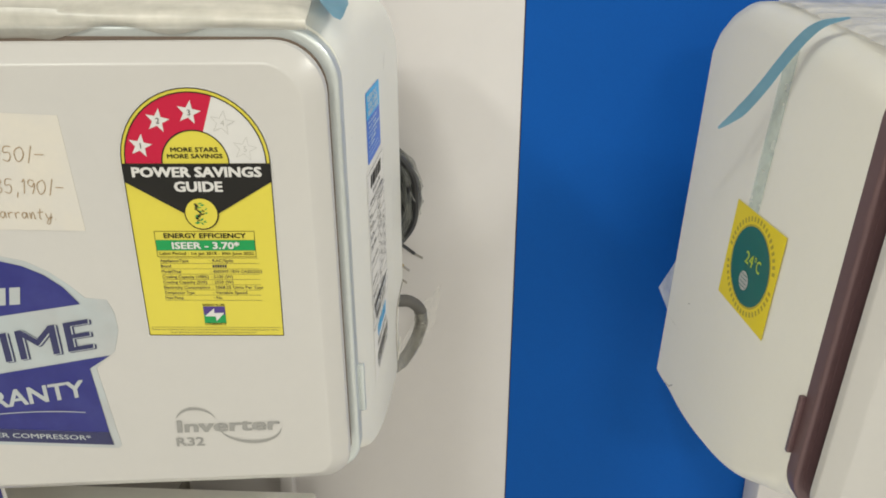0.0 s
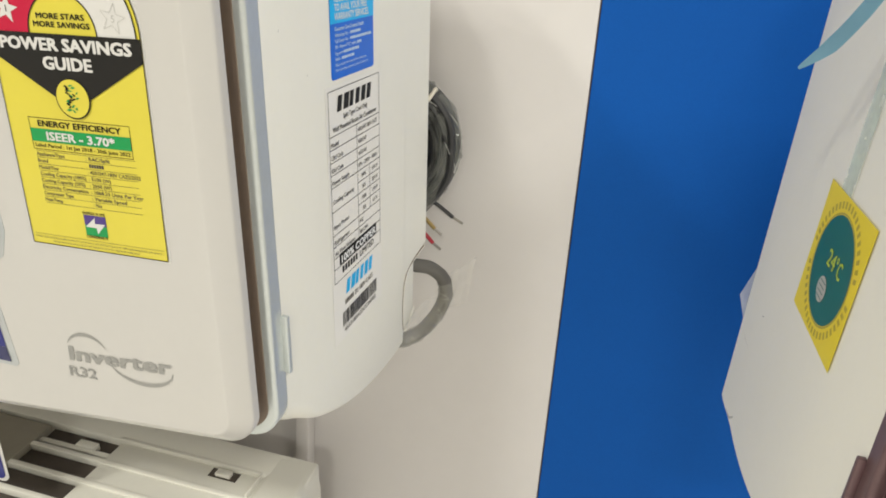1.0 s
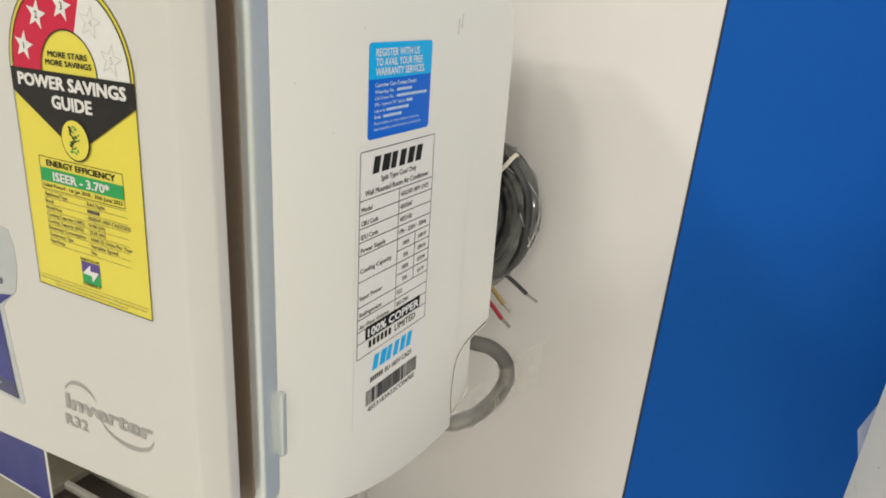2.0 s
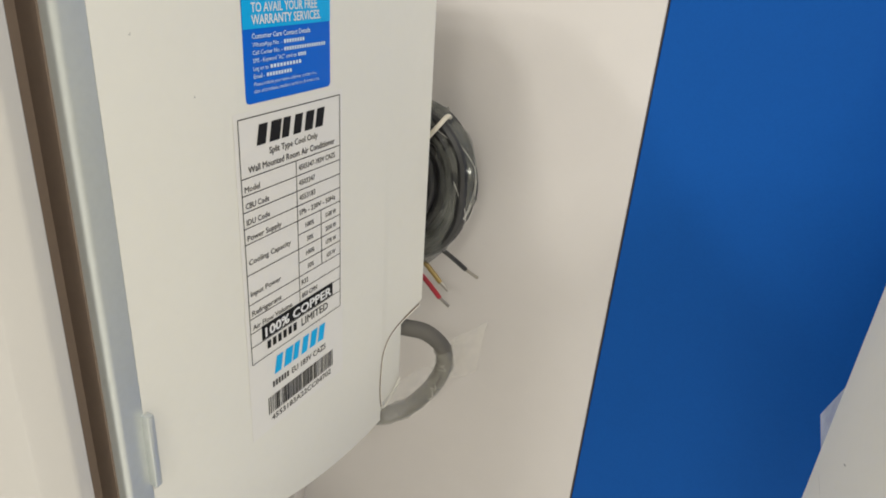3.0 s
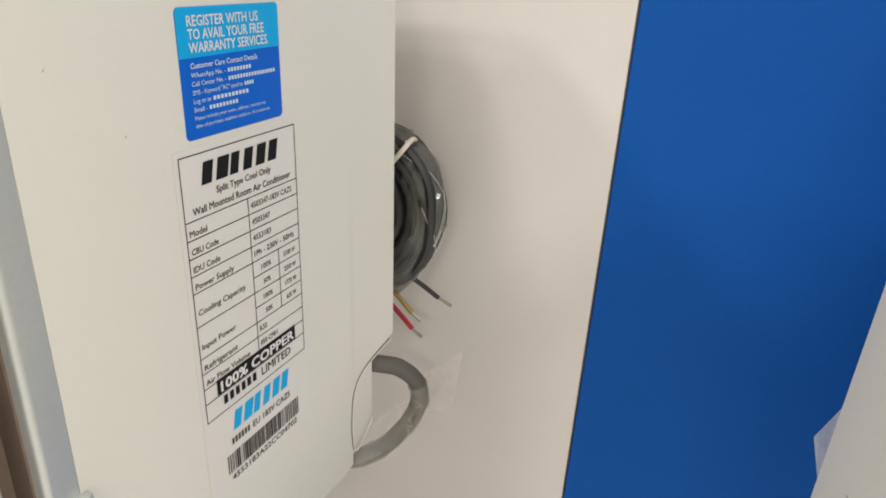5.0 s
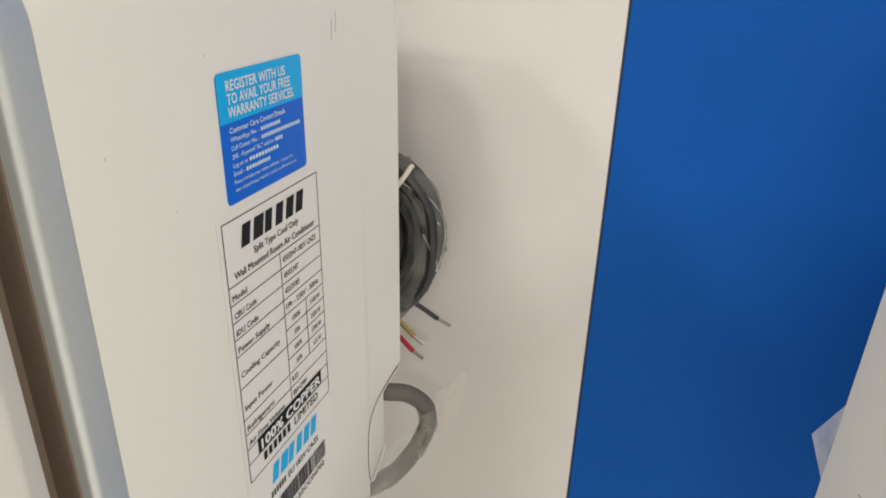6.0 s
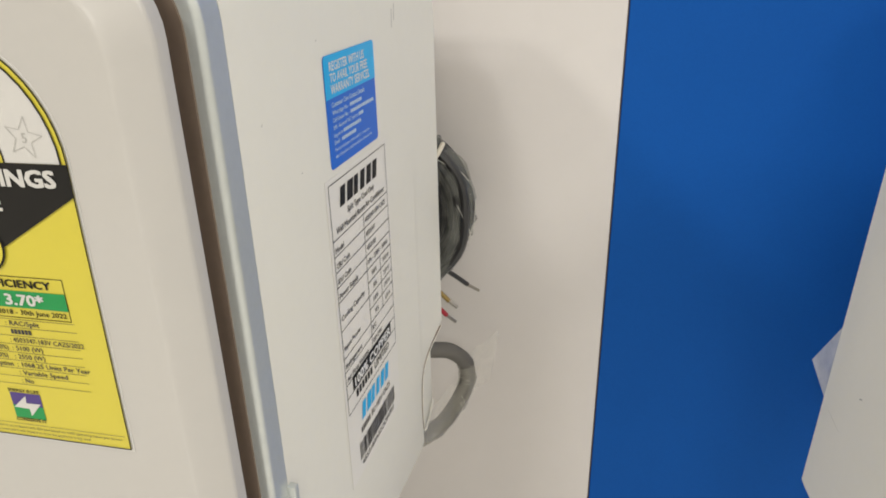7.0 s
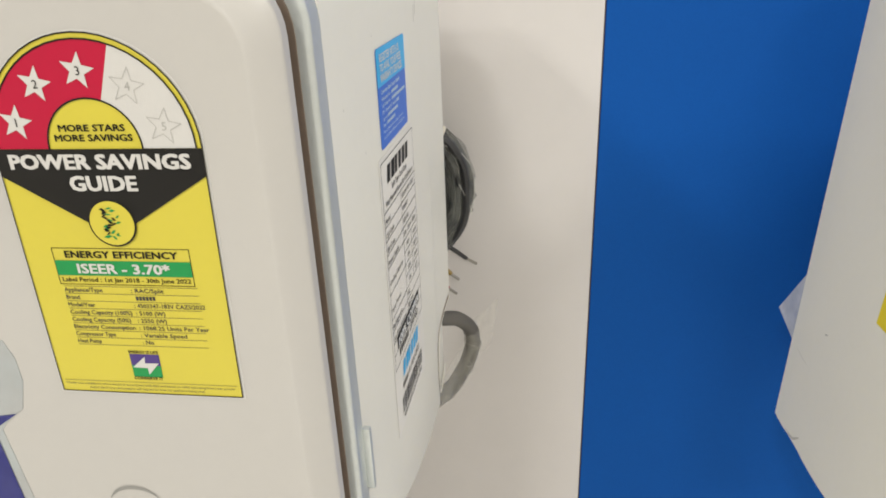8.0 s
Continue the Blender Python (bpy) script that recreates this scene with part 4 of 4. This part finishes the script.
def cable_coil():
    """Mains lead, wound in a ring behind the unit, wrapped in film, with three bare ends."""
    root = thing("cable_coil", (0.02, 0.37, 1.10), label="black mains cable coil wrapped in clear film", category="cable")
    root.matrix_world = LEAN @ Matrix.Translation((0.016, 0.364, 1.104))
    rnd = random.Random(3)
    cx, cy, cz = 0.021, 0.366, 1.169
    for k in range(15):
        dr, dy = 0.0072 * (k % 5) - 0.0265, 0.0075 * (k // 5) - 0.0075 + rnd.uniform(-0.001, 0.001)
        pts = []
        for i in range(14):
            a = 2 * math.pi * i / 14
            rx, rz = 0.050 + dr, 0.061 + dr * 1.15
            pts.append((cx + rx * math.cos(a) + rnd.uniform(-0.0015, 0.0015), cy + dy + 0.004 * math.sin(a + k) + 0.10 * (rz * math.sin(a)), cz + rz * math.sin(a)))
        part("cable_turn", tube(pts, 0.0042, 8, True, 5), M_CABLE, root)
    wrap = tube([(cx + 0.044 * math.cos(2 * math.pi * i / 20) + rnd.uniform(-0.002, 0.002), cy + 0.10 * 0.056 * math.sin(2 * math.pi * i / 20), cz + 0.056 * math.sin(2 * math.pi * i / 20)) for i in range(20)], 0.0145, 14, True, 4)
    for q in wrap.verts:
        q.co += Vector((noise.noise(q.co * 95), noise.noise(q.co * 95 + Vector((9, 0, 0))), noise.noise(q.co * 95 + Vector((0, 9, 0))))) * 0.0055
    part("film_wrap", wrap, M_CABLEWRAP, root, "crumpled clear film round the coil", crease=60)
    # thin pale strands laid over the coil's film as painted highlights
    for k in range(9):
        a0, turn, side = rnd.uniform(-70, 75), rnd.uniform(14, 38), rnd.uniform(-0.4, 0.8)
        pts = []
        for i in range(4):
            a, b = radians(a0 + turn * i / 3), side + (0.9 if k % 2 else -0.7) * i / 3 + rnd.uniform(-0.1, 0.1)
            ring = 0.0150 * math.cos(b)
            pts.append((cx + (0.044 + ring) * math.cos(a), cy + 0.0056 * math.sin(a) - 0.0150 * math.sin(b) - 0.0005, cz + (0.056 + ring) * math.sin(a)))
        part("film_glint", tube(pts, 0.00026, 5, False, 4), M_GLINT, root, "pale strand drawn as a glint on the film")
    part("tie", tube([(0.041, 0.346, 1.2120), (0.049, 0.349, 1.2230), (0.052, 0.360, 1.2300), (0.049, 0.374, 1.2270)], 0.0020, 8), M_TIE, root, "ivory cable tie")
    for name, mat, a, b, c, tip in (("black_wire", M_CABLE, (0.030, 0.372, 1.115), (0.050, 0.378, 1.1080), (0.0690, 0.3910, 1.0885), (0.0789, 0.3970, 1.0802)),
                                    ("yellow_wire", M_YEL_WIRE, (0.020, 0.366, 1.110), (0.040, 0.364, 1.0990), (0.0570, 0.3640, 1.0835), (0.0649, 0.3640, 1.0777)),
                                    ("red_wire", M_RED_WIRE, (0.012, 0.368, 1.100), (0.034, 0.372, 1.0820), (0.0520, 0.3770, 1.0610), (0.0605, 0.3792, 1.0537))):
        w = part(name, tube([a, b, c], 0.0022, 10), mat, root)
        part("bare_end", tube([c, tip], 0.0015, 8), M_TIN, w, "tinned bare copper end")


cable_coil()


def pipe_loop():
    """The sleeved refrigerant pipe bent behind the unit, with film taped round its lower half."""
    root = thing("pipe_loop", (0.05, 0.33, 0.98), label="grey foam-sleeved pipe loop half wrapped in clear film", category="pipe")
    root.matrix_world = LEAN @ Matrix.Translation((0.047, 0.325, 0.983))
    line = [(0.040, 0.300, 1.0690), (0.054, 0.305, 1.0675), (0.068, 0.315, 1.0620), (0.0790, 0.326, 1.0450), (0.0800, 0.328, 1.0240), (0.0730, 0.318, 1.0060), (0.0610, 0.298, 0.9940), (0.0460, 0.275, 0.9960), (0.030, 0.262, 1.008)]
    part("pipe_sleeve", tube(line, 0.0069, 16), M_HOSE, root)
    wrap = tube(line[3:], 0.0078, 16)
    for q in wrap.verts:
        q.co += Vector((noise.noise(q.co * 130), noise.noise(q.co * 130 + Vector((7, 0, 0))), noise.noise(q.co * 130 + Vector((0, 7, 0))))) * 0.0020
    part("film_wrap", wrap, M_PIPEWRAP, root, "crumpled clear film round the pipe", crease=50)
    rnd = random.Random(8)
    # the pipe's film gets its glints as pale strands too
    for k in range(5):
        i = rnd.randrange(3, 6)
        c, d = Vector(line[i]).lerp(Vector(line[i + 1]), rnd.random()), (Vector(line[i + 1]) - Vector(line[i])).normalized()
        side = d.cross(Vector((0.3, 1, 0))).normalized()
        pts = [c + side * rnd.uniform(-0.008, 0.008) + Vector((0.002, -0.0075, 0)) + d * 0.004 * j + side * rnd.uniform(-0.002, 0.002) for j in range(4)]
        part("film_glint", tube(pts, 0.00014, 5, False, 3), M_GLINT, root, "pale strand drawn as a glint on the film")
    web = flat([(0.262, 1.018), (0.280, 1.030), (0.300, 1.036), (0.318, 1.030), (0.322, 1.018), (0.306, 1.004), (0.286, 0.996), (0.268, 0.999)])
    for q in web.verts:
        q.co = Vector((0.055 + (q.co.x - 0.26) * 0.35, q.co.x, q.co.y))
    part("film_web", web, M_FILM, root, "sheet of clear film inside the loop", smooth=False)
    bm = bmesh.new()
    grid = [[bm.verts.new((0.078 + 0.024 * u - 0.006 * v, 0.338 + 0.03 * u + 0.004 * math.sin(9 * u + 5 * v), 1.045 - 0.045 * v + 0.012 * u - 0.01 * u * v)) for u in (0, 0.25, 0.5, 0.75, 1)] for v in (0, 0.25, 0.5, 0.75, 1)]
    for i in range(4):
        for j in range(4):
            bm.faces.new((grid[i][j], grid[i][j + 1], grid[i + 1][j + 1], grid[i + 1][j]))
    part("film_tail", bm, M_FILM, root, "loose tail of clear film", smooth=False)


pipe_loop()


def top_sheet(name, x0, x1, fix, seed, edge, hanging):
    """A crumpled sheet of milky plastic lying over the top of a unit, its front edge ragged."""
    rnd = random.Random(seed)
    root = thing(name, (0, 0.16, 1.41), label="crumpled milky plastic sheet over the unit's top", category="plastic sheet", group="plastic sheets")
    bm = bmesh.new()
    nx, ny = 220, 92
    def surf(x, j):
        ragged = noise.noise(Vector((x * 22, seed, 0))) + 0.4 * noise.noise(Vector((x * 70, seed, 3)))
        over = min(1.0, max(0.0, (-0.098 - x) / 0.04))
        low = 1.3925 - 0.009 * over * over * (3 - 2 * over) - 0.0045 * math.exp(-((x + 0.062) / 0.016) ** 2) + 0.0012 * ragged
        if hanging and j < 9:
            f = j / 9
            return Vector((x, 0.0288 - 0.0012 * math.sin(math.pi * f) + 0.0006 * ragged * (1 - f), low + (1.3992 - low) * f))
        s = (j - 9) / (ny - 9) if hanging else j / ny
        front = edge if hanging else edge + 0.010 * ragged
        y = front + s * ((0.315 if hanging else 0.288) - front)
        r = 0.032 if hanging else 0.026
        side = max(0.0, x - (side_x(y) - r))
        z = 1.409 - (0.0095 * max(0.0, (0.075 - y) / 0.045) ** 2 if y < 0.075 else 0) - (r - math.sqrt(max(0.0, r * r - min(side, r - 0.0002) ** 2)))
        if y > 0.275:
            z -= 10.0 * (y - 0.275) ** 2
        w = (0.10 + 0.90 * min(1, s * 6)) * (1.0 if hanging else 0.55)
        fold = 1 - abs(noise.noise(Vector((x * 5 + y * 9, y * 34 - x * 4, seed))))
        crease = 1 - abs(noise.noise(Vector((x * 13 - y * 17, y * 40 + x * 7, seed + 5))))
        fine = 1 - abs(noise.noise(Vector((x * 60, y * 80, seed + 9))))
        return Vector((x, y, z + 0.0012 + w * (0.0075 * max(0.0, fold - 0.45) + 0.0042 * max(0.0, crease - 0.5) + 0.0008 * fine)))
    grid = [[bm.verts.new(surf(x0 + (x1 - x0) * i / nx, j)) for j in range(ny + 1)] for i in range(nx + 1)]
    for i in range(nx):
        for j in range(ny):
            bm.faces.new((grid[i][j], grid[i + 1][j], grid[i + 1][j + 1], grid[i][j + 1]))
    part("sheet", fix(bm), M_WRAP, root)


top_sheet("plastic_sheet", -0.80, 0.020, same_place, 4, 0.030, True)
top_sheet("plastic_sheet", -0.80, 0.029, other_side, 11, 0.050, False)


def ribbon(points, ups, half, thick=0.0004):
    """A strip of tape along the points; ups gives its width's direction at each."""
    P, U = [Vector(p) for p in points], [Vector(u).normalized() for u in ups]
    bm = bmesh.new()
    rows = []
    for i in range((len(P) - 1) * 6 + 1):
        k, t = min(i // 6, len(P) - 2), 0
        t = i / 6 - k
        p0, p1, p2, p3 = P[max(k - 1, 0)], P[k], P[k + 1], P[min(k + 2, len(P) - 1)]
        c = 0.5 * ((2 * p1) + (p2 - p0) * t + (2 * p0 - 5 * p1 + 4 * p2 - p3) * t * t + (3 * p1 - p0 - 3 * p2 + p3) * t ** 3)
        u = U[k].lerp(U[k + 1], t).normalized()
        h = half[k] + (half[k + 1] - half[k]) * t
        rows.append((bm.verts.new(c - u * h), bm.verts.new(c + u * h)))
    for a, b in zip(rows, rows[1:]):
        bm.faces.new((a[0], a[1], b[1], b[0]))
    r = bmesh.ops.solidify(bm, geom=bm.faces[:], thickness=thick)
    bmesh.ops.recalc_face_normals(bm, faces=bm.faces[:])
    return bm


def tapes():
    root = thing("tape_strip", (0.04, 0.06, 1.40), label="torn end of light blue packing tape on the unit", category="tape", group="tape strips")
    part("tape", ribbon([(0.012, 0.136, 1.4150), (0.020, 0.096, 1.4145), (0.029, 0.062, 1.4095), (0.0378, 0.033, 1.3992)], [(1, 0.2, -0.25), (1, 0.2, -0.3), (1, 0.1, -0.35), (1, 0, -0.4)], [0.014, 0.014, 0.0125, 0.002]), M_TAPE, root)
    root = thing("tape_strip", (0.38, 0.10, 1.40), label="curled light blue packing tape peeling off the unit", category="tape", group="tape strips")
    part("tape", ribbon([(0.382, 0.110, 1.4010), (0.369, 0.117, 1.3965), (0.3615, 0.121, 1.3895), (0.3555, 0.125, 1.3790), (0.350, 0.130, 1.3660), (0.343, 0.138, 1.3465), (0.333, 0.145, 1.3270), (0.3201, 0.1497, 1.3124)],
                        [(0.1, 0.9, 0.4), (-0.1, 0.8, 0.5), (-0.3, 0.6, 0.7), (-0.5, 0.45, 0.7), (-0.55, 0.4, 0.7), (-0.55, 0.4, 0.7), (-0.5, 0.4, 0.74), (-0.5, 0.4, 0.74)], [0.0012, 0.0036, 0.0042, 0.0042, 0.0042, 0.0044, 0.0044, 0.0008]), M_TAPE, root)
    # pale green see-through band down the unit's side
    part("side_band", mirrored(on_side(flat([(0.1500, 1.3740), (0.1690, 1.3745), (0.1740, 1.2390), (0.1540, 1.2390)]), 0.0010), 0.4145), M_PALEBAND, root, "see-through pale green band on the side", smooth=False)


tapes()


def film_scrap():
    root = thing("film_scrap", (0.362, 0.32, 1.06), label="scrap of clear film sticking out behind the unit", category="plastic film")
    bm = bmesh.new()
    P = [(0.3598, 0.3495, 1.0730), (0.3635, 0.312, 1.128), (0.3635, 0.310, 1.095), (0.3625, 0.308, 1.060), (0.3632, 0.322, 1.080)]
    v = [bm.verts.new(p) for p in P]
    for f in ((0, 1, 4), (0, 4, 3), (1, 2, 4), (2, 3, 4)):
        bm.faces.new([v[i] for i in f])
    part("film", bm, M_SCRAP, root, smooth=False)


film_scrap()
